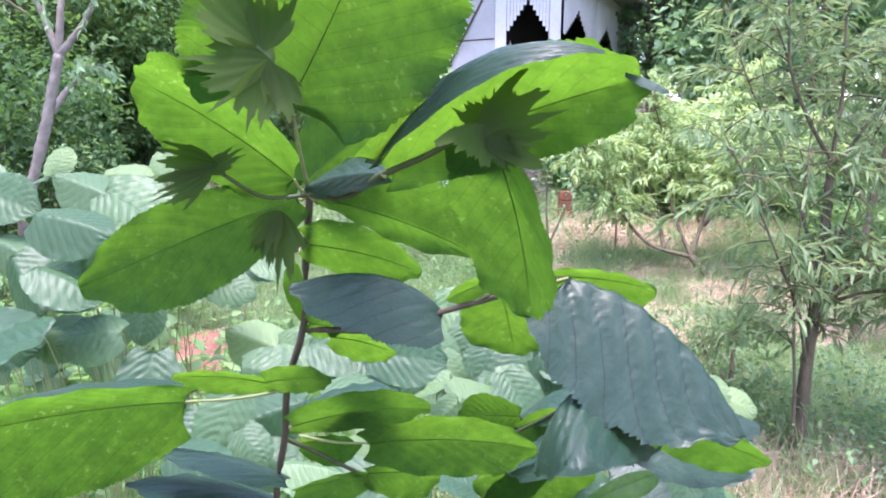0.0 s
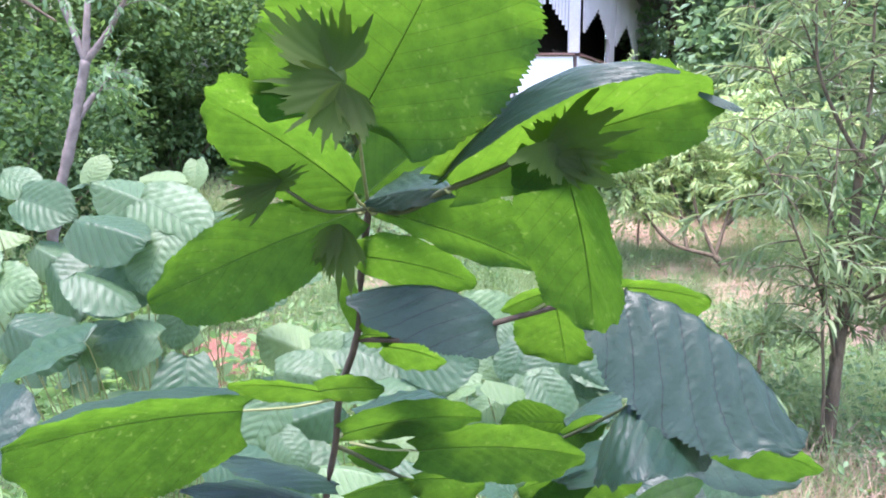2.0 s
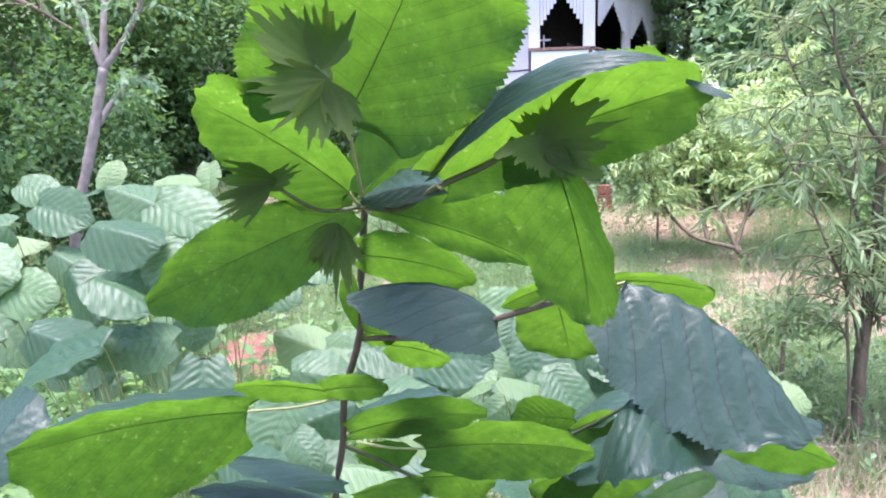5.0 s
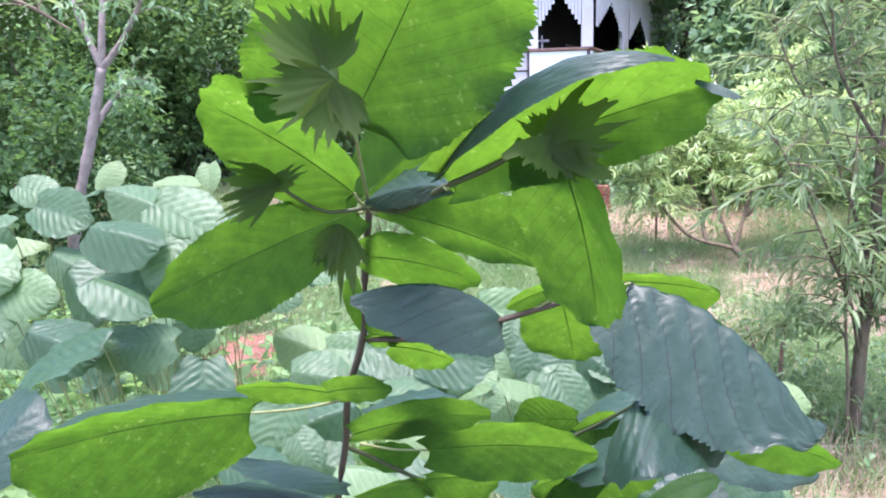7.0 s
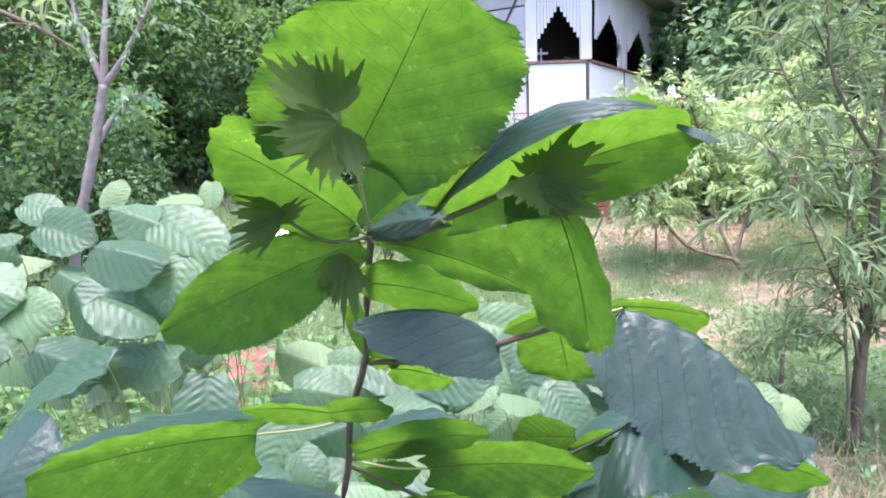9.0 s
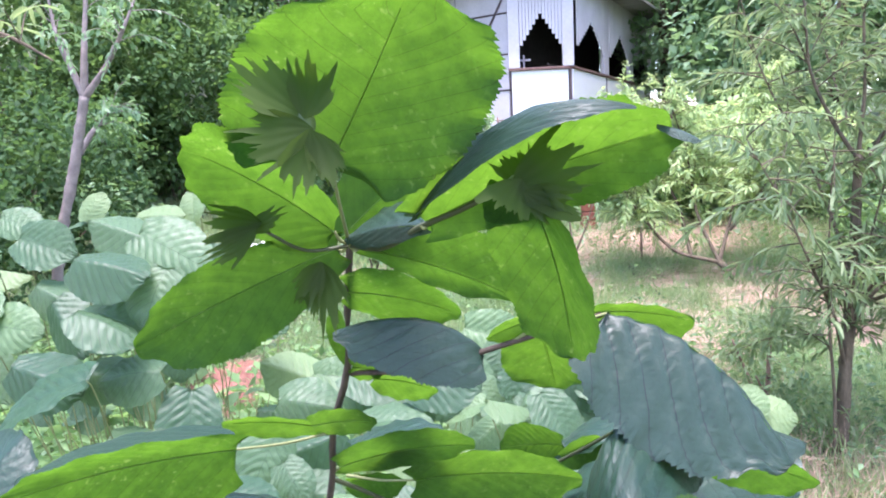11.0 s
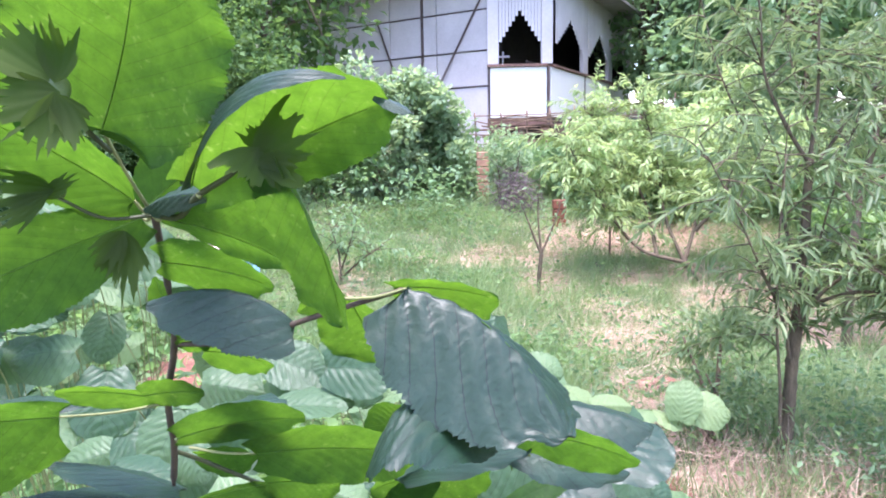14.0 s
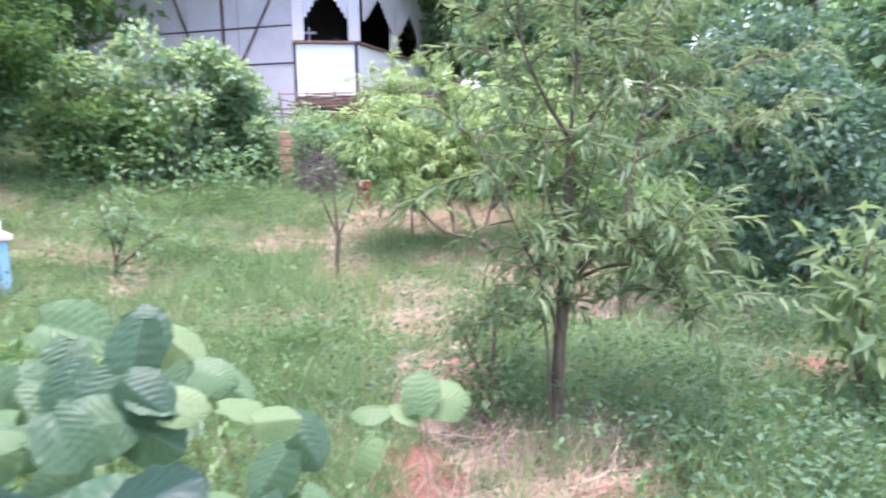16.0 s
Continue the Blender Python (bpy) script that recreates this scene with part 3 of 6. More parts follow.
gx, gy = np.meshgrid(spaced(-900, 900, -6, 7, 0.12), spaced(-900, 1500, -2, 14, 0.12), indexing="ij")
gz = ground_height(gx, gy) + hill(gx, gy)
n0, n1 = gx.shape
gi, gj = np.meshgrid(np.arange(n0 - 1), np.arange(n1 - 1), indexing="ij")
gf = np.stack([gi * n1 + gj, (gi + 1) * n1 + gj, (gi + 1) * n1 + gj + 1, gi * n1 + gj + 1], -1).reshape(-1, 4)
ground = new("ground", raw_mesh("ground", np.stack([gx, gy, gz], -1).reshape(-1, 3), gf, ground_material()))
tagged(ground, "garden soil with sward, straw mulch and red earth", "ground", kind="structure")


# ---- the house ----
def local(x, y, angle):
    """Along a wall: x runs along it, -y points out of it, z up."""
    return pose(x, y, 0, 0, 0, angle)


house = thing("house", (2.0, 14.5, 1.25), "old whitewashed garden house with dark battens and stepped arches", "house")
FLOOR_Z, SILL_Z, SPRING_Z, PEAK_Z, EAVE_Z = 1.84, 2.74, 3.14, 3.66, 4.3
FRONT, SIDE, GABLE = local(0.85, 13.0, 0), local(1.92, 13.0, 65), local(0.85, 13.0, 145)


def house_box(name, x0, x1, y0, y1, z0, z1, m, material, bevel=0.006, label="", parent=None):
    return part(name, box(bmesh.new(), x0, x1, y0, y1, z0, z1, bevel, m), material, parent or house, label)


def bay(m, x0, x1, boards, flip=1):
    """One veranda opening: boards above it whose feet step up to a peak."""
    w = (x1 - x0) / boards
    for k in range(boards):
        step = min(k, boards - 1 - k) / ((boards - 1) / 2)
        foot = SPRING_Z + (PEAK_Z - SPRING_Z) * min(1, step * 1.0)
        house_box("fascia_board", x0 + k * w + 0.003, x0 + (k + 1) * w - 0.003, -0.03 * flip - 0.012, -0.03 * flip + 0.012, foot, EAVE_Z, m, MAT_WALL, 0.003)


house_box("panel", 0.03, 1.02, -0.02, 0.02, FLOOR_Z, SILL_Z - 0.03, FRONT, MAT_WHITE, label="bright white parapet panel")
house_box("sill", -0.02, 1.04, -0.07, 0.07, SILL_Z - 0.028, SILL_Z + 0.02, FRONT, MAT_RAIL, label="brown sill rail")
house_box("batten", 0.0, 0.026, -0.045, 0.02, FLOOR_Z - 0.1, SILL_Z - 0.03, FRONT, MAT_BATTEN)
house_box("post", -0.02, 0.18, -0.05, 0.06, SILL_Z + 0.022, EAVE_Z, FRONT, MAT_WALL, label="white veranda post")
house_box("post", 0.92, 1.12, -0.05, 0.06, SILL_Z + 0.022, EAVE_Z, FRONT, MAT_WALL, label="white veranda post")
house_box("batten", 1.03, 1.075, -0.05, 0.03, FLOOR_Z - 0.12, SILL_Z - 0.03, FRONT, MAT_BATTEN)
bay(FRONT, 0.185, 0.915, 13)
for x0, x1 in ((0.28, 2.2), (2.62, 4.5), (4.9, 6.7)):
    bay(SIDE, x0, x1, 15, 1)
    house_box("panel", x0 - 0.22, x1 + 0.16, -0.02, 0.02, FLOOR_Z, SILL_Z - 0.03, SIDE, MAT_WHITE, label="bright white parapet panel")
    house_box("batten", x1 + 0.17, x1 + 0.205, -0.035, 0.02, FLOOR_Z, SILL_Z - 0.03, SIDE, MAT_BATTEN)
    house_box("post", x1 + 0.01, x1 + 0.39, -0.03, 0.05, SILL_Z + 0.022, EAVE_Z, SIDE, MAT_WALL, label="white veranda post")
house_box("sill", 0.07, 7.0, -0.06, 0.06, SILL_Z - 0.028, SILL_Z + 0.02, SIDE, MAT_RAIL, label="brown sill rail")
# the gable wall runs back from the veranda; its outer face is at +y of its own frame
for k in range(5):
    for j, (z0, z1) in enumerate(((1.3, 2.385), (2.415, 3.0), (3.03, 3.7), (3.73, 5.0))):
        house_box("wall_panel", 0.02 + k * 1.1, 1.1 + k * 1.1, -0.05, 0.0, z0, z1, GABLE, MAT_WALL, 0.003)
house_box("batten", 1.40, 1.45, -0.02, 0.03, 1.4, 5.0, GABLE, MAT_BATTEN)
for z in (2.40, 3.015, 3.715):
    house_box("batten", 0.0, 5.5, -0.02, 0.014, z - 0.009, z + 0.009, GABLE, MAT_BATTEN)
for s0, z0, s1, z1 in ((0.08, 3.98, 1.05, 2.45), (2.5, 3.75, 2.02, 2.55), (3.4, 3.0, 4.0, 1.9)):
    d = math.degrees(math.atan2(z1 - z0, s1 - s0))
    house_box("batten", 0, math.hypot(s1 - s0, z1 - z0), 0.02, 0.034, -0.022, 0.022, GABLE @ pose(s0, 0, z0, 0, -d, 0), MAT_BATTEN)
house_box("floor", 0.0, 6.6, 0.0, 0.12, FLOOR_Z - 0.1, FLOOR_Z, SIDE, MAT_BATTEN)
floor_bm = bmesh.new()
for z in (FLOOR_Z - 0.05, EAVE_Z - 0.02):
    ring = [(0.9, 13.05), (1.9, 13.05), (4.8, 19.2), (-0.6, 20.6), (-1.6, 14.8)]
    low = [floor_bm.verts.new((x, y, z)) for x, y in ring]
    top = [floor_bm.verts.new((x, y, z + 0.04)) for x, y in ring]
    floor_bm.faces.new(low[::-1]), floor_bm.faces.new(top)
    for k in range(5):
        floor_bm.faces.new((low[k], low[(k + 1) % 5], top[(k + 1) % 5], top[k]))
part("veranda_deck", floor_bm, MAT_INSIDE, house, "veranda floor and ceiling boards, coloured dark for their shade")
house_box("inner_wall", 0.2, 7.0, 1.3, 1.4, FLOOR_Z, EAVE_Z - 0.03, SIDE, MAT_INSIDE, label="boarded inner wall, coloured dark for its shade")
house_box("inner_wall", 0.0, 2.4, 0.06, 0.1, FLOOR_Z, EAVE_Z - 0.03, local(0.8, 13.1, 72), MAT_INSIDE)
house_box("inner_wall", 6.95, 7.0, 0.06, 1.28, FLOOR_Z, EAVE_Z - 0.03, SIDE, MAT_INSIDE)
house_box("inner_rail", 0.1, 0.42, 0.5, 0.53, SILL_Z + 0.19, SILL_Z + 0.23, FRONT, MAT_WALL, label="pale loose rail")
house_box("inner_rail", 0.1, 0.95, 0.7, 0.73, SILL_Z + 0.07, SILL_Z + 0.09, FRONT, MAT_WALL)
house_box("inner_post", 0.28, 0.31, 0.5, 0.53, SILL_Z - 0.1, SILL_Z + 0.3, FRONT, MAT_WALL)
house_box("inner_rail", 0.3, 6.4, 0.5, 0.54, SILL_Z + 0.1, SILL_Z + 0.14, SIDE, MAT_BATTEN)
for k, x in enumerate((0.05, 0.5, 0.95)):
    house_box("pier", x, x + 0.14, 0.1, 0.24, 0.9, FLOOR_Z - 0.05, FRONT, MAT_RAIL, label="brown wooden pier")
house_box("skirt_beam", -0.02, 1.1, 0.0, 0.1, FLOOR_Z - 0.14, FLOOR_Z - 0.01, FRONT, MAT_RAIL)
# sheets set back under the floor, coloured as the shade there
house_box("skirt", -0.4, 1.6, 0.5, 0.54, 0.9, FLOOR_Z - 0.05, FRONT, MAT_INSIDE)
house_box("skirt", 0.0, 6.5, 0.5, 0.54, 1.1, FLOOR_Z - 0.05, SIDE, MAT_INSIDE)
roof_bm = bmesh.new()
ring = [(-5.2, 16.4), (0.55, 12.55), (2.25, 12.5), (5.6, 19.4), (-0.5, 22.6)]
low = [roof_bm.verts.new((x, y, EAVE_Z + 0.002)) for x, y in ring]
top = [roof_bm.verts.new((x, y, EAVE_Z + 0.06)) for x, y in ring]
peak = [roof_bm.verts.new(p) for p in ((-0.2, 16.6, 6.2), (1.6, 18.6, 6.2))]
roof_bm.faces.new(low[::-1])
for k in range(5):
    roof_bm.faces.new((low[k], low[(k + 1) % 5], top[(k + 1) % 5], top[k]))
for tri in ((top[0], top[1], peak[0]), (top[1], top[2], peak[0]), (top[2], top[3], peak[1], peak[0]), (top[3], top[4], peak[1]), (top[4], top[0], peak[0], peak[1])):
    roof_bm.faces.new(tri)
part("roof", roof_bm, MAT_ROOF, house, "weathered grey sheet roof")


def wattle_fence():
    rng = np.random.default_rng(5)
    fence = thing("wattle_fence", (1.8, 12.0, ground_z(1.8, 12.0)), "rough wattle fence of thin brown sticks", "fence")
    climb = lambda x: 0.11 * max(0.0, x - 1.8)
    for k in range(15):
        x = 0.6 + k * 0.42
        y = 12.0 + 0.05 * k
        g = ground_z(x, y)
        v, q, t = tube([(x, y, g - 0.1), (x + rng.normal(0, 0.02), y, g + 0.4), (x + rng.normal(0, 0.03), y, g + 0.82 + climb(x))], 0.02, 0.014, 6, 8, 0.06, rng)
        part("post", raw_mesh("post", v, [q, t], MAT_WATTLE), None, fence)
    for k in range(24):
        z = 0.1 + 0.029 * k
        x0, x1 = 0.4 + rng.uniform(0, 0.5), 6.6 - rng.uniform(0, 0.6)
        xs = np.linspace(x0, x1, 15)
        pts = [(x, 12.0 + 0.12 * (x - 0.6) + (0.03 if (i + k) % 2 else -0.03), ground_z(x, 12.0) + z + climb(x) + rng.normal(0, 0.02)) for i, x in enumerate(xs)]
        v, q, t = tube(pts, 0.011, 0.006, 5, 40, 0.05, rng)
        part("stick", raw_mesh("stick", v, [q, t], MAT_WATTLE), None, fence)


wattle_fence()


def short_post(x, y, w, h, material, label, name="gate_post"):
    g = ground_z(x, y)
    root = thing(name, (x, y, g), label, "post")
    n = max(3, int(h / 0.09))
    for k in range(n):
        bm = box(bmesh.new(), x - w / 2 + 0.004 * (k % 2), x + w / 2 - 0.003 * (k % 3), y - 0.06, y + 0.06, g - 0.02 + k * h / n, g - 0.03 + (k + 1) * h / n, 0.008)
        part("brick", bm, material, root)


short_post(0.58, 9.9, 0.17, 0.62, MAT_BRICK, "short weathered red brick post beside the shrubs")
short_post(1.42, 8.55, 0.16, 0.34, MAT_RUST, "low rusty red block among the bushes")

# ---- the blue stand with dishes ----
STAND_X, STAND_Y = -1.64, 5.6


def stand():
    g = ground_z(STAND_X, STAND_Y)
    m = pose(STAND_X, STAND_Y, g, 0, 0, 30)
    root = thing("garden_stand", (STAND_X, STAND_Y, g), "low stand with faded blue legs and pinkish board top", "stand")
    w, d, h = 0.172, 0.155, 0.35
    for sx in (-1, 1):
        for sy in (-1, 1):
            part("leg", box(bmesh.new(), sx * w - 0.03, sx * w + 0.03, sy * d - 0.03, sy * d + 0.03, -0.03, h - 0.002, 0.006, m), MAT_BLUE, root)
    for z in (0.03, h - 0.075):
        for s in (-1, 1):
            part("rail", box(bmesh.new(), -w + 0.032, w - 0.032, s * d - 0.02, s * d + 0.02, z, z + 0.045, 0.004, m), MAT_BLUE, root)
            part("rail", box(bmesh.new(), s * w - 0.02, s * w + 0.02, -d + 0.032, d - 0.032, z, z + 0.045, 0.004, m), MAT_BLUE, root)
    part("lattice", box(bmesh.new(), -0.02, 0.02, -d - 0.018, -d + 0.018, 0.08, h - 0.078, 0.004, m), MAT_BLUE, root)
    part("shelf", box(bmesh.new(), -w + 0.032, w - 0.032, -d + 0.032, d - 0.032, 0.045, 0.06, 0.003, m), MAT_BLUE, root)
    for k in range(4):
        part("plank", box(bmesh.new(), -0.235, 0.235, -0.212 + k * 0.106, -0.109 + k * 0.106, h, h + 0.04, 0.007, m), MAT_TABLETOP, root)
    basin = thing("enamel_basin", m @ Vector((-0.05, -0.02, h + 0.041)), "chipped white enamel basin on the stand", "basin")
    ring = np.linspace(0, 2 * np.pi, 40, endpoint=False)
    prof = [(0.0, 0.0), (0.10, 0.0), (0.15, 0.05), (0.17, 0.054), (0.17, 0.06), (0.145, 0.058), (0.095, 0.01), (0.0, 0.01)]
    v = np.array([(r * math.cos(a), r * math.sin(a), z) for r, z in prof for a in ring]) + np.array(basin.matrix_basis.translation)
    i, j = np.meshgrid(np.arange(len(prof) - 1), np.arange(40), indexing="ij")
    f = np.stack([i * 40 + j, i * 40 + (j + 1) % 40, (i + 1) * 40 + (j + 1) % 40, (i + 1) * 40 + j], -1).reshape(-1, 4)
    part("bowl", raw_mesh("bowl", v, f, MAT_ENAMEL), None, basin)
    rng = np.random.default_rng(3)
    cloth = thing("folded_cloth", m @ Vector((0.06, 0.0, h + 0.06)), "crumpled grey white cloth lying in the basin", "cloth")
    u, w_ = np.meshgrid(np.linspace(-1, 1, 24), np.linspace(-1, 1, 18), indexing="ij")
    z = 0.06 + 0.045 * np.sin(3 * u + 1) * np.cos(2.4 * w_) + 0.02 * np.sin(9 * u + 5 * w_) - 0.05 * u * u
    v = np.stack([0.13 * u, 0.09 * w_ + 0.03 * np.sin(4 * u), z], -1).reshape(-1, 3) + np.array(cloth.matrix_basis.translation)
    i, j = np.meshgrid(np.arange(23), np.arange(17), indexing="ij")
    f = np.stack([i * 18 + j, (i + 1) * 18 + j, (i + 1) * 18 + j + 1, i * 18 + j + 1], -1).reshape(-1, 4)
    ob = part("fabric", raw_mesh("fabric", v, f, MAT_CLOTH), None, cloth)
    ob.modifiers.new("thick", "SOLIDIFY").thickness = 0.006


stand()


def brush_pile(x, y, w, h, count):
    rng = np.random.default_rng(17)
    root = thing("brush_pile", (x, y, ground_z(x, y)), "heap of dry purplish brown cuttings under the bushes", "brushwood")
    for k in range(count):
        a = rng.uniform(0, 6.28)
        c = np.array((x + rng.normal(0, w * 0.35), y + rng.normal(0, 0.12), 0.0))
        c[2] = ground_z(c[0], c[1]) + rng.uniform(0.02, h) * math.exp(-((c[0] - x) / w) ** 2)
        d = np.array((math.cos(a), 0.4 * math.sin(a), rng.uniform(-0.2, 0.9)))
        d *= rng.uniform(0.12, 0.3)
        ends = [c - d, c + rng.normal(0, 0.03, 3), c + d]
        for p in ends:
            p[2] = max(p[2], ground_z(p[0], p[1]) + 0.01)
        v, q, t = tube(ends, 0.006, 0.002, 5, 7)
        part("stick", raw_mesh("stick", v, [q, t], MAT_BRUSH), None, root)


def stake(x, y, h, lean, label):
    g = ground_z(x, y)
    root = thing("garden_stake", (x, y, g), label, "stake", "stakes")
    v, q, t = tube([(x, y, g - 0.1), (x + lean * 0.5, y, g + h * 0.5), (x + lean, y, g + h)], 0.014, 0.011, 7, 8, 0.06, np.random.default_rng(4))
    part("pole", raw_mesh("pole", v, [q, t], MAT_WATTLE), None, root)


brush_pile(0.95, 9.1, 0.34, 0.55, 150)
stake(1.72, 7.2, 0.34, 0.0, "short weathered stake in the mown strip")
stake(2.36, 5.6, 0.28, 0.03, "short weathered stake in the mown strip")
stake(2.95, 5.9, 0.4, -0.03, "short weathered stake in the mown strip")

# ---- trees ----
grown_tree("peach_tree", "young peach tree with several thin brown trunks", "tree",
           [(1.53, 2.96, -0.05), (1.54, 2.96, 0.33), (1.57, 2.98, 0.76), (1.59, 3.00, 1.05), (1.60, 3.02, 1.32)], 0.031, 0.016,
           [[(1.60, 3.02, 1.30), (1.47, 2.98, 1.47), (1.36, 2.93, 1.66), (1.30, 2.88, 1.95), (1.2, 2.9, 2.3)],
            [(1.60, 3.02, 1.30), (1.64, 3.06, 1.58), (1.64, 3.08, 1.95), (1.72, 3.1, 2.5)],
            [(1.55, 2.96, 0.40), (1.46, 2.90, 0.69), (1.35, 2.83, 0.87), (1.20, 2.78, 1.15), (1.01, 2.68, 1.43)],
            [(1.57, 2.98, 0.76), (1.54, 3.08, 1.04), (1.45, 3.18, 1.35), (1.32, 3.28, 1.68), (1.2, 3.3, 2.1)],
            [(1.56, 2.97, 0.62), (1.63, 2.88, 0.80), (1.75, 2.78, 0.90), (1.90, 2.68, 0.75), (1.97, 2.63, 0.58)],
            [(1.60, 3.02, 1.23), (1.77, 3.08, 1.46), (1.95, 3.08, 1.70), (2.1, 3.1, 2.1)],
            [(1.495, 2.93, -0.03), (1.485, 2.92, 0.3), (1.45, 2.92, 0.7), (1.46, 2.95, 1.1), (1.45, 2.9, 1.5)],
            [(1.57, 3.0, -0.03), (1.58, 3.0, 0.4), (1.63, 3.02, 0.8), (1.7, 3.0, 1.2), (1.78, 2.95, 1.6)],
            [(1.57, 2.98, 0.70), (1.72, 2.85, 0.92), (1.88, 2.72, 0.94), (2.06, 2.60, 0.80)],
            [(1.57, 2.98, 0.70), (1.76, 2.80, 0.80), (1.92, 2.70, 0.70), (2.00, 2.62, 0.50)]],
           MAT_PEACH, MAT_BARK, 21, 0.088, 0.19, 0.0145, 27, 0.38, sag=0.1, along=(0.36, 1.0), limb_r=0.42, sides=14)
grown_tree("peach_tree", "peach tree with a crown of narrow light green leaves", "tree",
           [(2.68, 4.58, -0.05), (2.68, 4.58, 0.60), (2.70, 4.58, 0.94), (2.78, 4.58, 1.42)], 0.032, 0.020,
           [[(2.78, 4.58, 1.42), (2.87, 4.58, 1.81), (3.04, 4.68, 2.36), (3.1, 4.7, 2.9)], [(2.75, 4.58, 1.31), (3.02, 4.58, 1.51), (3.36, 4.48, 1.70), (3.79, 4.38, 1.80)],
            [(2.70, 4.58, 0.94), (2.51, 4.68, 1.27), (2.39, 4.78, 1.68), (2.3, 4.9, 2.2)], [(2.78, 4.58, 1.4), (2.95, 4.9, 1.9), (3.3, 5.2, 2.3)], [(2.7, 4.6, 1.1), (3.1, 4.3, 1.3), (3.5, 4.1, 1.35)]],
           MAT_PEACH, MAT_BARK, 22, 0.085, 0.2, 0.014, 30, 0.5, limb_r=0.5)
grown_tree("peach_tree", "leaning peach tree with yellowing narrow leaves", "tree",
           [(2.46, 6.18, -0.08), (2.30, 6.23, 0.19), (2.17, 6.28, 0.34)], 0.034, 0.027,
           [[(2.17, 6.28, 0.34), (1.82, 6.38, 0.44), (1.60, 6.48, 0.69), (1.31, 6.58, 1.15), (1.15, 6.6, 1.5)], [(2.17, 6.28, 0.34), (2.05, 6.48, 0.73), (2.03, 6.78, 1.33), (1.9, 6.9, 1.8)],
            [(2.17, 6.28, 0.34), (2.43, 6.58, 0.91), (2.73, 6.88, 1.57), (2.9, 7.0, 2.0)], [(1.95, 6.35, 0.4), (1.9, 6.7, 0.9), (1.6, 7.0, 1.4), (1.5, 7.2, 1.8)], [(2.3, 6.4, 0.6), (2.5, 6.3, 0.9), (2.7, 6.2, 1.3)]],
           MAT_YELLOW, MAT_BARK, 23, 0.10, 0.23, 0.0125, 74, 0.48, along=(0.42, 1.0), limb_r=0.5, sag=0.12)
grown_tree("plum_tree", "young tree with a pale greyish forked trunk", "tree",
           [(-2.72, 4.55, ground_z(-2.72, 4.55) - 0.05), (-2.61, 4.51, 0.92), (-2.51, 4.51, 1.24), (-2.41, 4.51, 1.58), (-2.34, 4.51, 1.85)], 0.038, 0.028,
           [[(-2.34, 4.51, 1.85), (-2.40, 4.51, 2.02), (-2.47, 4.51, 2.22), (-2.56, 4.61, 2.57)], [(-2.34, 4.51, 1.85), (-2.31, 4.51, 2.12), (-2.31, 4.61, 2.50), (-2.3, 4.7, 3.0)],
            [(-2.34, 4.51, 1.85), (-2.21, 4.51, 1.99), (-2.02, 4.41, 2.20), (-1.89, 4.41, 2.45)], [(-2.43, 4.53, 1.5), (-2.40, 4.71, 1.66), (-2.27, 4.71, 1.78)]],
           MAT_SHRUB, MAT_GREYBARK, 24, 0.065, 0.45, 0.022, 14, 0.4, along=(0.5, 1.0), limb_r=0.66)
grown_tree("peach_tree", "peach tree whose leafy bough hangs over the garden", "tree",
           [(-2.5, 2.75, ground_z(-2.5, 2.75) - 0.05), (-2.4, 2.7, 1.0), (-2.25, 2.65, 1.75)], 0.05, 0.03,
           [[(-2.25, 2.65, 1.75), (-1.9, 2.61, 1.98), (-1.62, 2.61, 1.90), (-1.45, 2.61, 1.80)], [(-2.25, 2.65, 1.75), (-2.2, 2.6, 2.2), (-2.0, 2.6, 2.6)], [(-2.25, 2.65, 1.75), (-2.6, 2.7, 2.2), (-2.9, 2.7, 2.5)]],
           MAT_PEACH, MAT_BARK, 25, 0.11, 0.22, 0.025, 10, 0.3)
grown_tree("sapling", "thin bare-stemmed fruit sapling in mown grass", "sapling", [(0.89, 6.18, -0.05), (0.88, 6.18, 0.2), (0.90, 6.18, 0.45)], 0.022, 0.017,
           [[(0.90, 6.18, 0.44), (0.78, 6.18, 0.75), (0.69, 6.18, 0.99)], [(0.90, 6.18, 0.45), (1.02, 6.18, 0.74), (1.10, 6.18, 1.03)], [(0.90, 6.18, 0.45), (0.88, 6.25, 0.8), (0.9, 6.3, 1.1)]],
           MAT_SHRUB, MAT_BARK, 26, 0.07, 0.3, 0.05, 6, 0.25, limb_r=0.5)
grown_tree("sapling", "thin bare-stemmed fruit sapling in mown grass", "sapling", [(-0.86, 6.2, -0.05), (-0.85, 6.2, 0.15), (-0.84, 6.2, 0.30)], 0.024, 0.017,
           [[(-0.84, 6.2, 0.28), (-0.86, 6.2, 0.5), (-0.93, 6.2, 0.75)], [(-0.84, 6.2, 0.26), (-0.65, 6.2, 0.43), (-0.45, 6.2, 0.55)], [(-0.85, 6.2, 0.3), (-0.75, 6.25, 0.6), (-0.7, 6.3, 0.85)]],
           MAT_SHRUB, MAT_BARK, 27, 0.075, 0.35, 0.024, 15, 0.3, limb_r=0.5, sag=0.0)

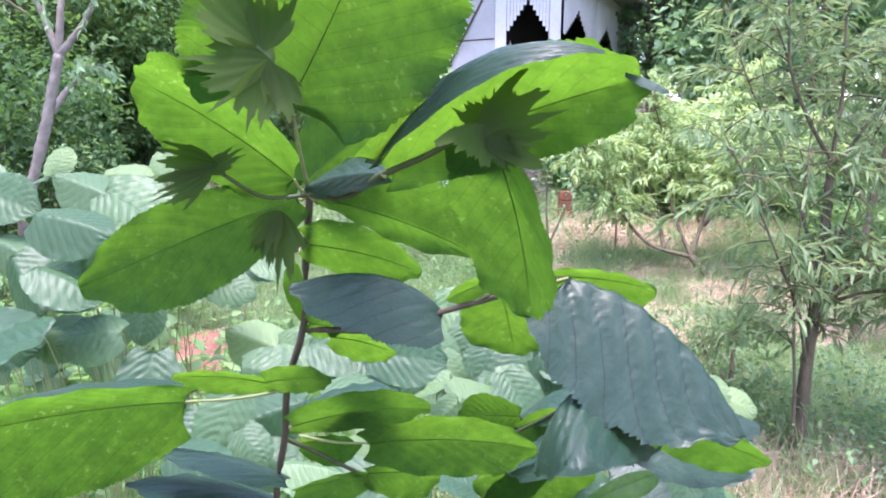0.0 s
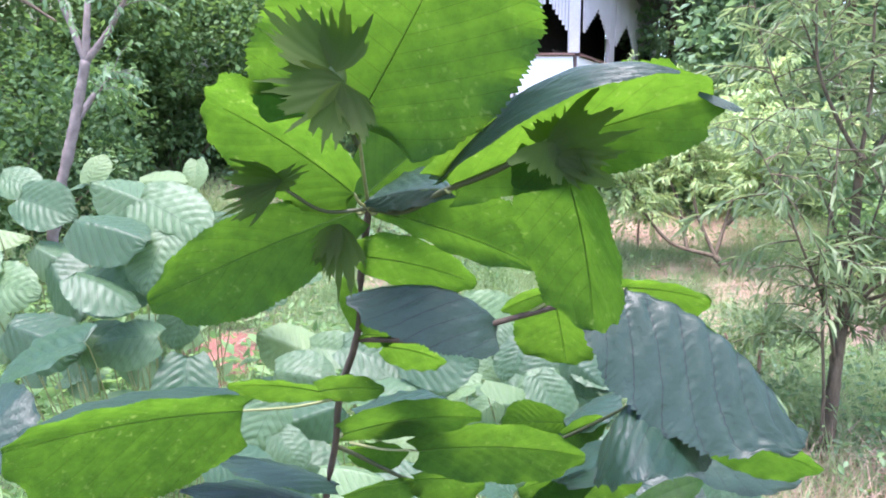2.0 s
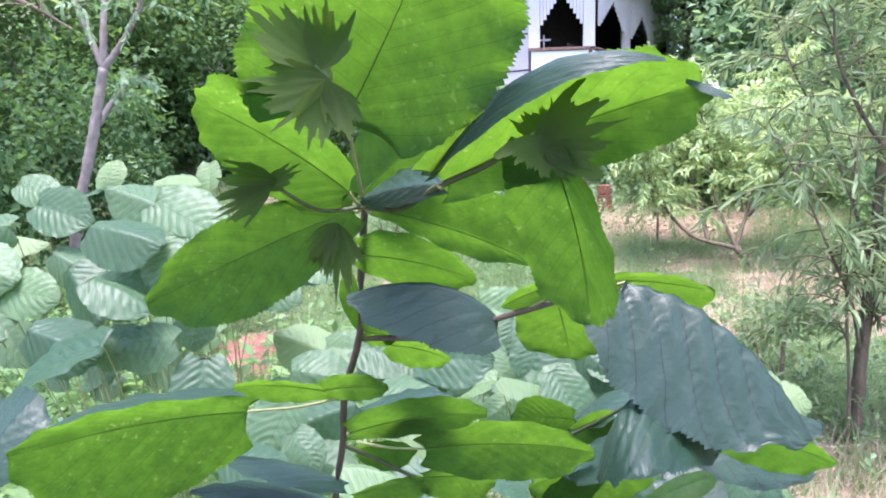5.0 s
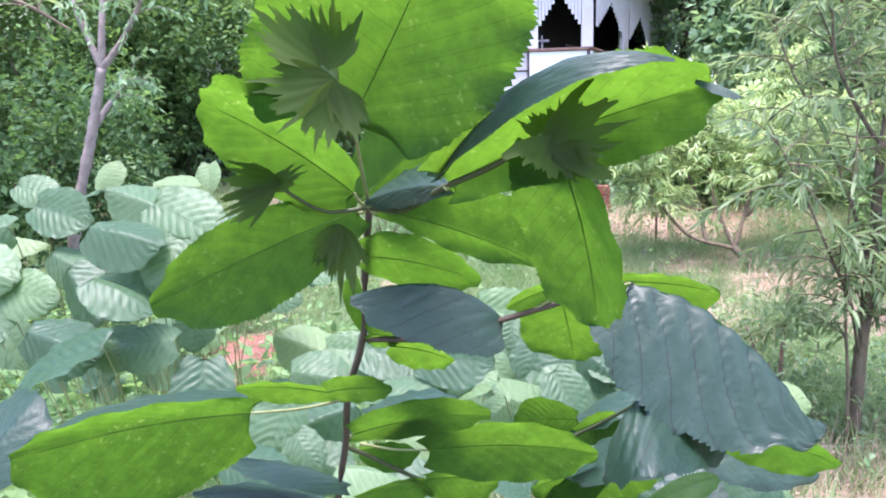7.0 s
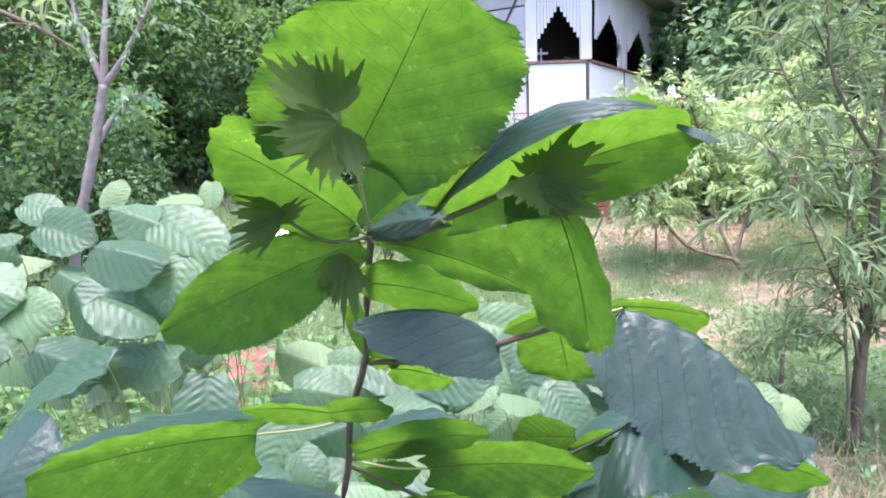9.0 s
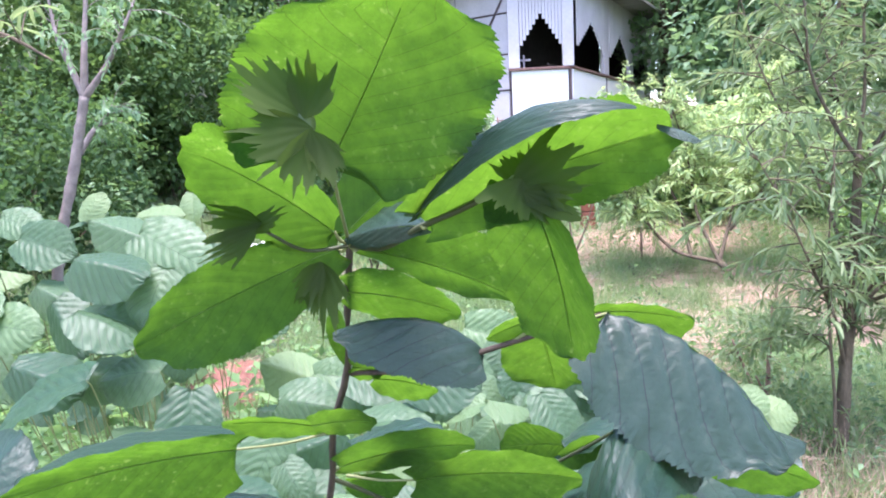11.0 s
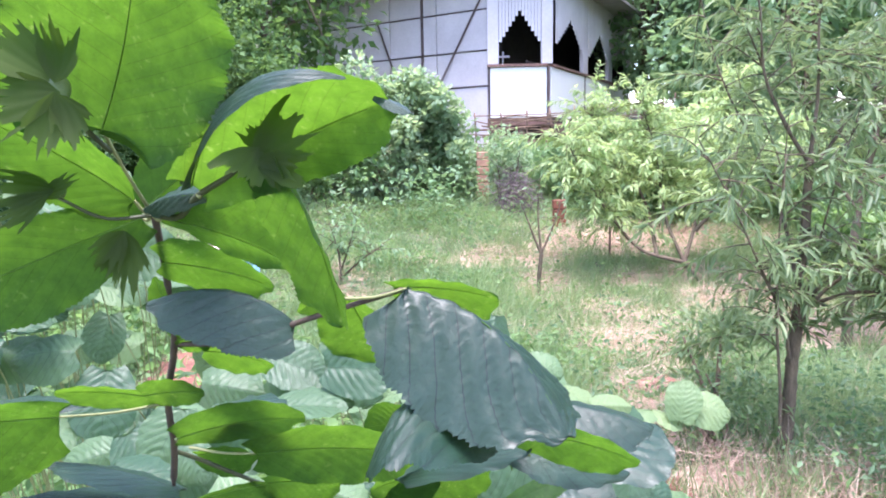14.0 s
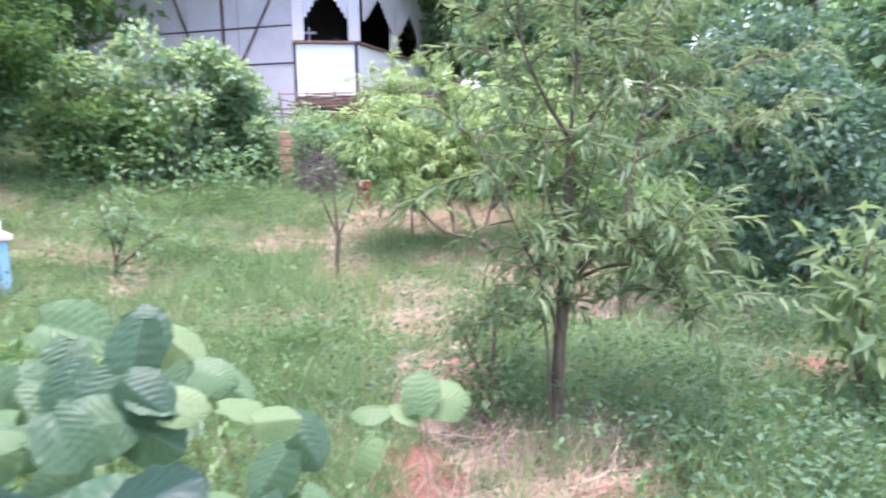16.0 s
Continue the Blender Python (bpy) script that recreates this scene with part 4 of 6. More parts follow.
# ---- shrubs and woods ----
shrub("rose_bush", (-0.6, 9.6), (-0.9, 9.6, 1.55), (1.35, 0.6, 0.95), 13500, 0.095, MAT_ROSE, "dense green shrub in front of the white wall", seed=31, clumps=110, spread=0.2, stems=10)
shrub("lilac_bush", (0.1, 9.9), (0.0, 10.0, 1.2), (0.42, 0.5, 0.6), 3600, 0.10, MAT_SHRUB, "dull grey green bush below the house", seed=32, clumps=50, spread=0.22)
shrub("bramble", (2.1, 9.6), (2.1, 9.7, 1.0), (0.85, 0.45, 0.5), 4800, 0.10, MAT_SHRUB, "tangled undergrowth under the wattle fence", seed=33, clumps=60, spread=0.24)
shrub("bramble", (3.4, 8.6), (3.3, 8.8, 1.1), (1.35, 0.7, 0.8), 9500, 0.11, MAT_YELLOW, "bright tangled undergrowth beside the fence", seed=34, clumps=70, spread=0.26)
shrub("lilac_bush", (4.3, 4.9), (4.35, 4.9, 0.95), (0.75, 0.7, 0.85), 9500, 0.07, MAT_COOL, "dark grey green bush at the garden's edge", seed=35, clumps=70, spread=0.22)
shrub("lilac_bush", (5.4, 6.3), (5.3, 6.3, 1.3), (1.1, 0.9, 1.2), 11000, 0.082, MAT_COOL, "dark grey green bush at the garden's edge", seed=36, clumps=80, spread=0.26)
shrub("young_walnut", (3.0, 2.75), (3.05, 2.8, 0.6), (0.42, 0.35, 0.4), 520, 0.14, MAT_PEACH, "low shoots with long fresh green leaves", seed=37, clumps=30, spread=0.14, template="lance")
shrub("elder_bush", (-3.0, 4.0), (-3.0, 4.0, 0.95), (0.42, 0.4, 0.65), 5000, 0.06, MAT_ELDER_SHADED, "green undergrowth beside the forked tree", seed=38, clumps=46, spread=0.2)
shrub("elder_bush", (-3.4, 5.4), (-3.4, 5.5, 1.2), (0.9, 0.7, 0.8), 9000, 0.065, MAT_ELDER_SHADED, "green undergrowth beside the forked tree", seed=39, clumps=60, spread=0.24)
shrub("hornbeam_thicket", (-3.2, 8.2), (-3.15, 8.4, 2.3), (1.5, 0.8, 1.3), 22000, 0.075, MAT_WOODS, "dark thicket of small-leaved bushes", seed=40, clumps=110, spread=0.3)
shrub("hornbeam_thicket", (-4.4, 7.6), (-4.4, 7.8, 2.4), (1.4, 0.8, 1.5), 19000, 0.075, MAT_WOODS, "dark thicket of small-leaved bushes", seed=41, clumps=100, spread=0.3)

shrub("wild_vine", (0.78, 9.35), (0.8, 9.3, 1.15), (0.3, 0.25, 0.5), 900, 0.055, MAT_ROSE, "thin pale climber hanging over the brushwood", seed=48, clumps=30, spread=0.13, stems=5)
shrub("lilac_bush", (1.1, 10.4), (1.1, 10.5, 1.1), (0.6, 0.3, 0.4), 2600, 0.08, MAT_SHRUB, "dull grey green bush below the house", seed=49, clumps=30, spread=0.2)
shrub("peach_suckers", (1.32, 3.1), (1.3, 3.1, 0.42), (0.26, 0.2, 0.28), 1300, 0.05, MAT_PEACH, "thin leafy suckers around the peach trunk", seed=47, clumps=34, spread=0.12, template="lance", stems=6, bark=MAT_WATTLE)
for k, (x, y, r, h) in enumerate([(-1.6, 9.2, 0.8, 0.5), (-2.9, 8.6, 0.9, 0.55), (-4.0, 7.4, 0.8, 0.6), (-5.2, 6.6, 0.9, 0.8), (2.6, 8.9, 0.8, 0.5), (4.6, 7.4, 0.9, 0.6), (3.9, 6.3, 0.6, 0.35)]):
    shrub("undergrowth", (x, y), (x, y, ground_z(x, y) + h), (r, 0.5, h), 4200, 0.085, MAT_SHRUB if k % 2 else MAT_HERB, "low leafy undergrowth at the garden's edge", seed=80 + k, clumps=46, spread=0.2, group="undergrowth", stems=4)


def woodland_tree(x, y, height, radius, seed, material, count):
    rng = np.random.default_rng(seed)
    g = ground_z(x, y) + float(hill(x, y))
    root = thing("woodland_tree", (x, y, g), "tall leafy woodland tree behind the garden", "tree", "woodland trees")
    v, q, t = tube([(x, y, g - 0.1), (x + rng.normal(0, 0.1), y, g + height * 0.4), (x + rng.normal(0, 0.2), y, g + height * 0.85)], 0.13, 0.04, 9, 20, 0.05, rng)
    part("trunk", raw_mesh("trunk", v, [q, t], MAT_BARK), None, root)
    out = unit_vectors(rng, 90)
    c = np.array((x, y, g + height * 0.52)) + out * np.array((radius, radius, height * 0.46)) * (rng.uniform(0.2, 1, 90) ** 0.4)[:, None]
    for k in range(9):
        a = (x, y, g + height * rng.uniform(0.2, 0.6))
        v, q, t = tube([a, (np.array(a) + c[k]) / 2 + (0, 0, 0.1), c[k]], 0.04, 0.012, 6, 10)
        part("limb", raw_mesh("limb", v, [q, t], MAT_BARK), None, root)
    v, f = clump_leaves(rng, c, 0.5, count, 0.19)
    tagged(part("crown", raw_mesh("crown", v, f, material), None, root), kind="stuff")


for k, (x, y, h, r) in enumerate([(-6.5, 9.5, 6.5, 1.9), (-4.4, 11.0, 6.5, 1.9), (-2.6, 11.4, 6.0, 1.5), (-8.5, 12.0, 7.5, 2.2), (-5.8, 13.6, 7.5, 2.2), (-3.2, 15.5, 7.0, 2.0), (-10.5, 9.0, 7.0, 2.2), (-7.5, 6.2, 5.5, 1.7),
                                  (5.6, 11.5, 5.2, 1.6), (7.4, 9.0, 5.0, 1.8), (6.4, 14.5, 6.5, 1.9), (9.2, 11.5, 6.5, 2.2), (10.0, 7.6, 5.5, 1.9), (8.5, 16.5, 7.0, 2.3), (12.5, 13.0, 7.0, 2.4), (4.6, 21.5, 7.0, 2.0), (7.3, 6.0, 4.2, 1.4), (6.4, 16.4, 6.0, 1.4), (6.6, 20.0, 7.0, 2.0), (5.0, 12.6, 3.6, 1.0), (-0.8, 19.5, 7.0, 2.0), (6.4, 18.8, 5.0, 1.2), (8.2, 13.6, 4.6, 1.3), (4.9, 17.6, 5.5, 1.2)]):
    woodland_tree(x, y, h, r, 60 + k, MAT_WOODS if x < 0 else MAT_SHRUB, 4800 if x < 0 else 4600)


# ---- low plants ----
def patch_weight(x, y, patches):
    w = np.zeros_like(x)
    for px, py, rx, ry in patches:
        w = np.maximum(w, np.clip(1.35 - np.hypot((x - px) / rx, (y - py) / ry), 0, 1))
    ragged = 0.55 * np.sin(6.1 * x + 2.3 * y) * np.sin(5.3 * y - 2.7 * x + 1) + 0.3 * np.sin(13 * x - 4 * y) * np.sin(11 * y + 5 * x)
    return np.where(w > 0, np.clip(w + ragged - 0.1, 0, 1), 0)


def grass():
    rng = np.random.default_rng(8)
    n = 60000
    x, y = rng.uniform(-5.5, 6.5, n), 1.3 + 11.0 * rng.uniform(0, 1, n) ** 1.25
    L = rng.uniform(0.07, 0.21, n)
    lean = rng.standard_normal((n, 3)) * 0.6
    # the sward goes on round and behind the walker
    far = 26000
    fx, fy = rng.uniform(-8, 9, far), rng.uniform(-4, 12.5, far)
    x, y = np.concatenate([x, fx]), np.concatenate([y, fy])
    L = np.concatenate([L, rng.uniform(0.06, 0.2, far)])
    lean = np.vstack([lean, rng.standard_normal((far, 3)) * 0.5])
    # tufts, taller in two stretches of the garden
    k = 8200
    tx, ty = rng.uniform(-5.0, 6.0, k), 1.6 + 9.5 * rng.uniform(0, 1, k) ** 1.2
    tall = np.exp(-(((tx - 0.2) / 0.9) ** 2 + ((ty - 5.2) / 1.3) ** 2)) + 0.45 * np.exp(-(((tx - 1.7) / 0.9) ** 2 + ((ty - 6.9) / 0.35) ** 2)) + 0.5 * np.exp(-(((tx - 2.3) / 0.9) ** 2 + ((ty - 2.7) / 0.5) ** 2))
    for cx, cy, cw in zip(rng.uniform(-2.6, 3.4, 34), rng.uniform(3.0, 8.2, 34), rng.uniform(0.12, 0.4, 34)):
        tall = tall + 0.75 * np.exp(-(((tx - cx) / cw) ** 2 + ((ty - cy) / (0.7 * cw)) ** 2))
    high = (0.07 + 0.24 * rng.uniform(0, 1, k) ** 2.5 + 0.23 * tall)
    own = rng.integers(0, k, 25 * k)
    off = rng.standard_normal((25 * k, 2)) * 0.045
    x, y = np.concatenate([x, tx[own] + off[:, 0]]), np.concatenate([y, ty[own] + off[:, 1]])
    L = np.concatenate([L, high[own] * rng.uniform(0.4, 1.1, 25 * k)])
    lean = np.vstack([lean, np.hstack([off * 7, np.zeros((25 * k, 1))]) + rng.standard_normal((25 * k, 3)) * 0.3])
    bare = np.maximum(patch_weight(x, y, STRAW_PATCHES), patch_weight(x, y, SOIL_PATCHES))
    keep = rng.uniform(0, 1, len(x)) > np.clip(bare * 1.4, 0, 0.96)
    L = L * (1 - 0.7 * patch_weight(x, y, LOW_GROWTH))
    x, y, L, lean = x[keep], y[keep], L[keep], lean[keep]
    n = len(x)
    o = np.stack([x, y, ground_height(x, y) - 0.005], -1)
    up = rng.standard_normal((n, 3)) + np.array((0, 0, -0.2))
    v, f = scatter(BLADE, BLADE_F, o, np.array((0.05, 0, 1.0)) + lean, up, L, 0.003 + 0.0045 * rng.uniform(0, 1, n))
    tagged(new("grass", raw_mesh("grass", v, f, MAT_GRASS)), "uneven green garden grass in loose tufts", "grass", kind="stuff")


def straw():
    rng = np.random.default_rng(9)
    n = 330000
    x, y = rng.uniform(-5, 5.5, n), rng.uniform(1.3, 10.5, n)
    keep = rng.uniform(0, 1, n) < 0.028 + patch_weight(x, y, STRAW_PATCHES) * 0.95
    x, y = x[keep], y[keep]
    n = len(x)
    o = np.stack([x, y, ground_height(x, y) + 0.008 + (0.05 + 0.06 * patch_weight(x, y, STRAW_PATCHES)) * rng.uniform(0, 1, n) ** 1.5], -1)
    axis = rng.standard_normal((n, 3)) * np.array((1, 0.7, 0.14)) + np.array((0.5, 0.15, 0))
    up = np.array((0, 0, 1.0)) + 0.4 * rng.standard_normal((n, 3))
    v, f = scatter(BLADE, BLADE_F, o, axis, up, rng.uniform(0.08, 0.34, n), rng.uniform(0.0016, 0.0034, n))
    tagged(new("straw", raw_mesh("straw", v, f, MAT_STRAW)), "loose pale straw mulch lying on the ground", "straw", kind="stuff")


def herbs(name, spots, material, label, seed, height=0.24, scale=1.0):
    rng = np.random.default_rng(seed)
    o, L = [], []
    for x, y, rx, ry, n in spots:
        px, py = x + rng.standard_normal(n) * rx * 0.55, y + rng.standard_normal(n) * ry * 0.55
        o.append(np.stack([px, py, ground_height(px, py) + 0.02 + height * rng.uniform(0, 1, n) ** 1.5], -1))
        L.append(scale * rng.uniform(0.015, 0.05, n))
    o, L = np.vstack(o), np.concatenate(L)
    clear = (patch_weight(o[:, 0], o[:, 1], SOIL_PATCHES) < 0.12) & ((patch_weight(o[:, 0], o[:, 1], LOW_GROWTH) < 0.1) | (o[:, 2] < ground_height(o[:, 0], o[:, 1]) + 0.06))
    o, L = o[clear], L[clear]
    n = len(o)
    axis = rng.standard_normal((n, 3)) * np.array((1, 1, 0.45))
    up = np.array((0, 0, 1.0)) + 0.6 * rng.standard_normal((n, 3))
    v, f = scatter(BROAD, BROAD_F, o, axis, up, L * 1.15, L * rng.uniform(0.34, 0.66, n))
    tagged(new(name, raw_mesh(name, v, f, material)), label, "weeds", kind="stuff")


def dry_stalks():
    rng = np.random.default_rng(12)
    n = 3500
    x, y = rng.uniform(-4, 5, n), 1.8 + 9.5 * rng.uniform(0, 1, n)
    x[:900], y[:900] = 1.35 + 0.3 * rng.standard_normal(900), 2.65 + 0.3 * rng.standard_normal(900)
    keep = (np.sin(2.1 * x + 0.7) * np.sin(1.7 * y + 0.3 * x) > -0.1) | (np.arange(n) < 900)
    x, y = x[keep], y[keep]
    n = len(x)
    o = np.stack([x, y, ground_height(x, y) - 0.005], -1)
    v, f = scatter(BLADE, BLADE_F, o, np.array((0, 0, 1.0)) + 0.5 * rng.standard_normal((n, 3)), rng.standard_normal((n, 3)), rng.uniform(0.1, 0.32, n), rng.uniform(0.0015, 0.003, n))
    tagged(new("dry_stalks", raw_mesh("dry_stalks", v, f, MAT_STRAW)), "dry pale grass stalks standing among the green", "grass", kind="stuff")


dry_stalks()
plots = np.random.default_rng(10)
herbs("herbs", [(-0.75, 2.1, 0.45, 0.35, 900), (-1.2, 2.7, 0.7, 0.5, 1500), (-0.2, 2.2, 0.5, 0.3, 500), (-1.9, 3.3, 0.8, 0.8, 3900), (-2.6, 5.6, 1.2, 0.8, 2600), (-0.9, 2.4, 0.6, 0.5, 1200), (1.25, 3.2, 0.35, 0.4, 500), (-0.3, 8.3, 1.6, 0.6, 2200), (-0.2, 3.0, 0.5, 0.6, 700), (-1.3, 3.1, 0.5, 0.5, 1800), (-0.8, 3.7, 0.6, 0.5, 1200), (-1.8, 4.2, 0.5, 0.4, 1200), (0.4, 4.3, 0.4, 0.3, 900), (-0.4, 6.9, 0.5, 0.3, 900), (1.7, 4.3, 0.3, 0.3, 600), (0.2, 6.0, 0.35, 0.3, 700)]
      + [(plots.uniform(-3, 4.5), plots.uniform(2.2, 9.0), 0.2, 0.2, 70) for k in range(240)], MAT_HERB, "low broad-leaved weeds covering the soil", 10)
herbs("nettles", [(-1.15, 3.4, 0.7, 0.7, 2600), (-0.7, 2.7, 0.6, 0.6, 1500), (-1.9, 4.0, 0.9, 0.6, 2400), (-1.1, 2.2, 0.5, 0.4, 900), (-2.2, 3.0, 0.6, 0.6, 1300)], MAT_HERB, "lush light green weeds between the hazels", 15, 0.34, 1.5)
herbs("weeds", [(plots.uniform(-2.6, 4.2), plots.uniform(2.6, 8.6), 0.3, 0.22, 110) for k in range(90)], MAT_WEED, "darker weeds scattered through the grass", 17, 0.2, 1.0)
herbs("nettles", [(-0.95, 1.85, 0.5, 0.25, 2600), (-0.5, 2.1, 0.4, 0.25, 900)], MAT_HERB, "tall green weeds among the hazel shoots", 16, 0.8, 1.3)
herbs("weeds", [(3.0, 2.6, 0.9, 0.6, 4200), (2.3, 2.2, 0.6, 0.4, 2000), (3.6, 4.2, 0.8, 0.5, 3000), (2.4, 3.3, 0.6, 0.5, 1900), (1.8, 2.65, 0.35, 0.25, 700), (1.35, 3.3, 0.3, 0.3, 450)], MAT_WEED, "darker low weeds at the garden's edge", 11)
edge = np.random.default_rng(14)
herbs("nettles", [(x + edge.normal(0, 0.2), y + edge.normal(0, 0.25), 0.35, 0.22, 230) for x, y in [(-3.6, 6.9), (-3.0, 7.5), (-2.4, 7.9), (-1.8, 8.3), (-1.3, 8.7), (-0.9, 8.6), (-0.5, 8.9), (-0.1, 8.7), (0.3, 9.0), (0.5, 8.6), (1.6, 8.6), (2.4, 8.3), (3.0, 7.6)]],
      MAT_SHRUB, "tall green weeds along the foot of the shrubs", 13, 0.6, 1.9)
grass()
straw()

# ---- the hazels behind ----
LEAF_MESHES = []
for k in range(8):
    wide, dip = 0.39 + 0.03 * (k % 3), (0.14, -0.10, 0.03, -0.20)[k % 4]
    v_, f_, uv_, _, _ = blade_surface((0, 0, 0), (0, 1, 0), (-wide, 0.44, dip), (wide, 0.44, dip + 0.03), (0, 0.5, 0.05 + 0.03 * (k % 3)), belly=0.45, blunt=0.47, quilt=0.055, cord=0.07, nv=50, nu=21, teeth=15, ribs=8, seed=200 + k)
    LEAF_MESHES.append((raw_mesh("leaf", v_, f_, MAT_HAZEL_FAR, uv_), raw_mesh("leaf", v_, f_, MAT_PALE_LEAF, uv_)))


def hazel_bush(foot, label):
    return thing("hazel_bush", (foot[0], foot[1], ground_z(*foot)), label, "shrub", "hazels")


def spray(bush, base, tip, up, young=False):
    """One broad leaf of a bush, on a shoot of its own that rises from the bush's foot."""
    leaf_count[0] += 1
    rng = np.random.default_rng(leaf_count[0])
    size = (Vector(tip) - Vector(base)).length
    mesh = LEAF_MESHES[rng.integers(0, len(LEAF_MESHES))][1 if young else 0]
    part("leaf", mesh, None, bush, "pale yellow green young leaf" if young else "", leaf_pose(base, tip, up) @ Matrix.Diagonal((size, size, size, 1)))
    root, top = np.array(bush.matrix_basis.translation) + (rng.normal(0, 0.05), rng.normal(0, 0.05), -0.02), np.array(base)
    knee = root * 0.4 + top * 0.6 + np.array((rng.normal(0, 0.03), 0.04, -0.02))
    v, q, t = tube([root, knee, top + (0, 0.012, -0.012), top], 0.0019, 0.0008, 6, 16, 0.04, rng)
    part("shoot", raw_mesh("shoot", v, [q, t], MAT_TWIG), None, bush)


left_hazel = hazel_bush((-0.68, 1.5), "leafy hazel bush with broad blue green leaves")
low_hazel = hazel_bush((-0.12, 1.5), "low hazel bush with broad pleated leaves")
right_hazel = hazel_bush((0.36, 1.55), "low hazel bush with broad pleated leaves")
young_hazel = hazel_bush((0.74, 1.75), "young hazel shoots with pale yellow green leaves")
fill = np.random.default_rng(77)
for bush, x0, x1, y0, y1, z0, z1, count in [(left_hazel, -1.0, -0.42, 1.42, 1.75, 0.80, 1.16, 34), (low_hazel, -0.35, 0.2, 1.6, 1.9, 0.6, 0.86, 16)]:
    for k in range(count):
        at = np.array((fill.uniform(x0, x1), fill.uniform(y0, y1), z0 + (z1 - z0) * fill.uniform(0, 1)))
        turn, size = fill.uniform(0, 2 * math.pi), fill.uniform(0.085, 0.135)
        spray(bush, tuple(at), tuple(at + size * np.array((math.cos(turn), 0.5 * math.sin(turn), fill.uniform(-0.5, 0.1)))), (fill.normal(0, 0.25), -0.55 + fill.normal(0, 0.2), 0.9), k % 7 == 3)
spray(left_hazel, (-0.543, 1.2109, 1.293), (-0.6527, 1.2291, 1.3292), (0.09, -0.8, 0.74))
spray(left_hazel, (-0.6298, 1.1276, 1.2746), (-0.5055, 1.1124, 1.2446), (0.31, -0.8, 0.78))
spray(left_hazel, (-0.56, 1.217, 1.3045), (-0.4291, 1.183, 1.2384), (-0.33, -0.91, 0.78))
spray(left_hazel, (-0.5026, 1.1743, 1.2479), (-0.5254, 1.1257, 1.1555), (0.1, -0.74, 0.53))
spray(left_hazel, (-0.6009, 1.3, 1.3245), (-0.5122, 1.3, 1.3239), (-0.02, -1.0, 0.66), True)
spray(left_hazel, (-0.6966, 1.3066, 1.3216), (-0.6738, 1.3334, 1.3739), (0.05, -1.09, 0.57), True)
spray(left_hazel, (-0.5156, 1.3645, 1.3625), (-0.5084, 1.3355, 1.3061), (-0.15, -0.73, 0.73), True)
spray(left_hazel, (-0.8279, 1.3091, 1.2952), (-0.7157, 1.2909, 1.2591), (-0.24, -0.78, 0.54))
spray(left_hazel, (-0.7566, 1.34, 1.305), (-0.6723, 1.34, 1.3334), (0.08, -0.22, 1.0))
spray(left_hazel, (-0.61, 1.08, 1.1987), (-0.512, 1.08, 1.1441), (-0.26, -0.22, 1.0))
spray(left_hazel, (-0.7189, 1.203, 1.1933), (-0.645, 1.157, 1.1059), (-0.35, -0.75, 0.56))
spray(left_hazel, (-0.7801, 1.261, 1.2123), (-0.6909, 1.239, 1.1699), (-0.2, -0.71, 0.76))
spray(left_hazel, (-0.7157, 1.0698, 1.1194), (-0.5919, 1.0502, 1.083), (-0.15, -0.72, 0.66))
spray(left_hazel, (-0.5321, 0.95, 1.1295), (-0.673, 0.95, 1.0509), (0.12, -0.22, 1.0))
spray(left_hazel, (-0.6447, 1.1221, 1.0864), (-0.5385, 1.1179, 1.0787), (-0.21, -0.72, 0.71))
spray(left_hazel, (-0.6584, 1.357, 1.0515), (-0.5719, 1.343, 1.0253), (0.33, -0.74, 0.59))
spray(left_hazel, (-0.8522, 1.2047, 1.1594), (-0.7341, 1.1953, 1.1415), (-0.1, -1.03, 0.54))
spray(left_hazel, (-1.0106, 1.45, 1.2212), (-0.9002, 1.45, 1.2012), (-0.3, -0.22, 1.0), True)
spray(left_hazel, (-0.9326, 1.322, 1.0738), (-0.8576, 1.278, 0.9907), (-0.14, -0.86, 0.5))
spray(left_hazel, (-0.9284, 1.2096, 1.2112), (-0.8058, 1.1904, 1.1738), (0.12, -0.96, 0.59))
spray(left_hazel, (-0.9141, 1.1673, 1.1484), (-0.8073, 1.1327, 1.0825), (0.22, -0.91, 0.59))
spray(left_hazel, (-0.8848, 1.3049, 1.2576), (-0.9973, 1.2951, 1.2392), (-0.01, -0.82, 0.52))
spray(left_hazel, (-0.9901, 1.508, 1.3227), (-0.8911, 1.492, 1.2906), (0.33, -1.09, 0.72))
spray(left_hazel, (-0.6945, 1.4, 1.1542), (-0.789, 1.4, 1.1897), (0.24, -0.22, 1.0))
spray(left_hazel, (-0.8422, 1.526, 1.2237), (-0.8424, 1.474, 1.1237), (-0.34, -0.78, 0.61))
spray(left_hazel, (-0.4966, 1.314, 1.242), (-0.3905, 1.286, 1.1884), (0.05, -1.1, 0.51))
spray(left_hazel, (-0.6446, 1.1549, 1.163), (-0.5246, 1.1451, 1.1409), (-0.22, -0.72, 0.56))
spray(left_hazel, (-0.4985, 1.1043, 1.0928), (-0.599, 1.0957, 1.0794), (0.18, -0.73, 0.78))
spray(left_hazel, (-0.5913, 1.3, 1.2062), (-0.5139, 1.3, 1.1558), (-0.11, -0.22, 1.0))
spray(low_hazel, (-0.3275, 1.4888, 0.9414), (-0.4609, 1.5112, 0.9825), (-0.1, -0.89, 0.73), True)
spray(low_hazel, (-0.3029, 1.3241, 1.0107), (-0.2043, 1.3159, 0.9959), (-0.27, -0.8, 0.74))
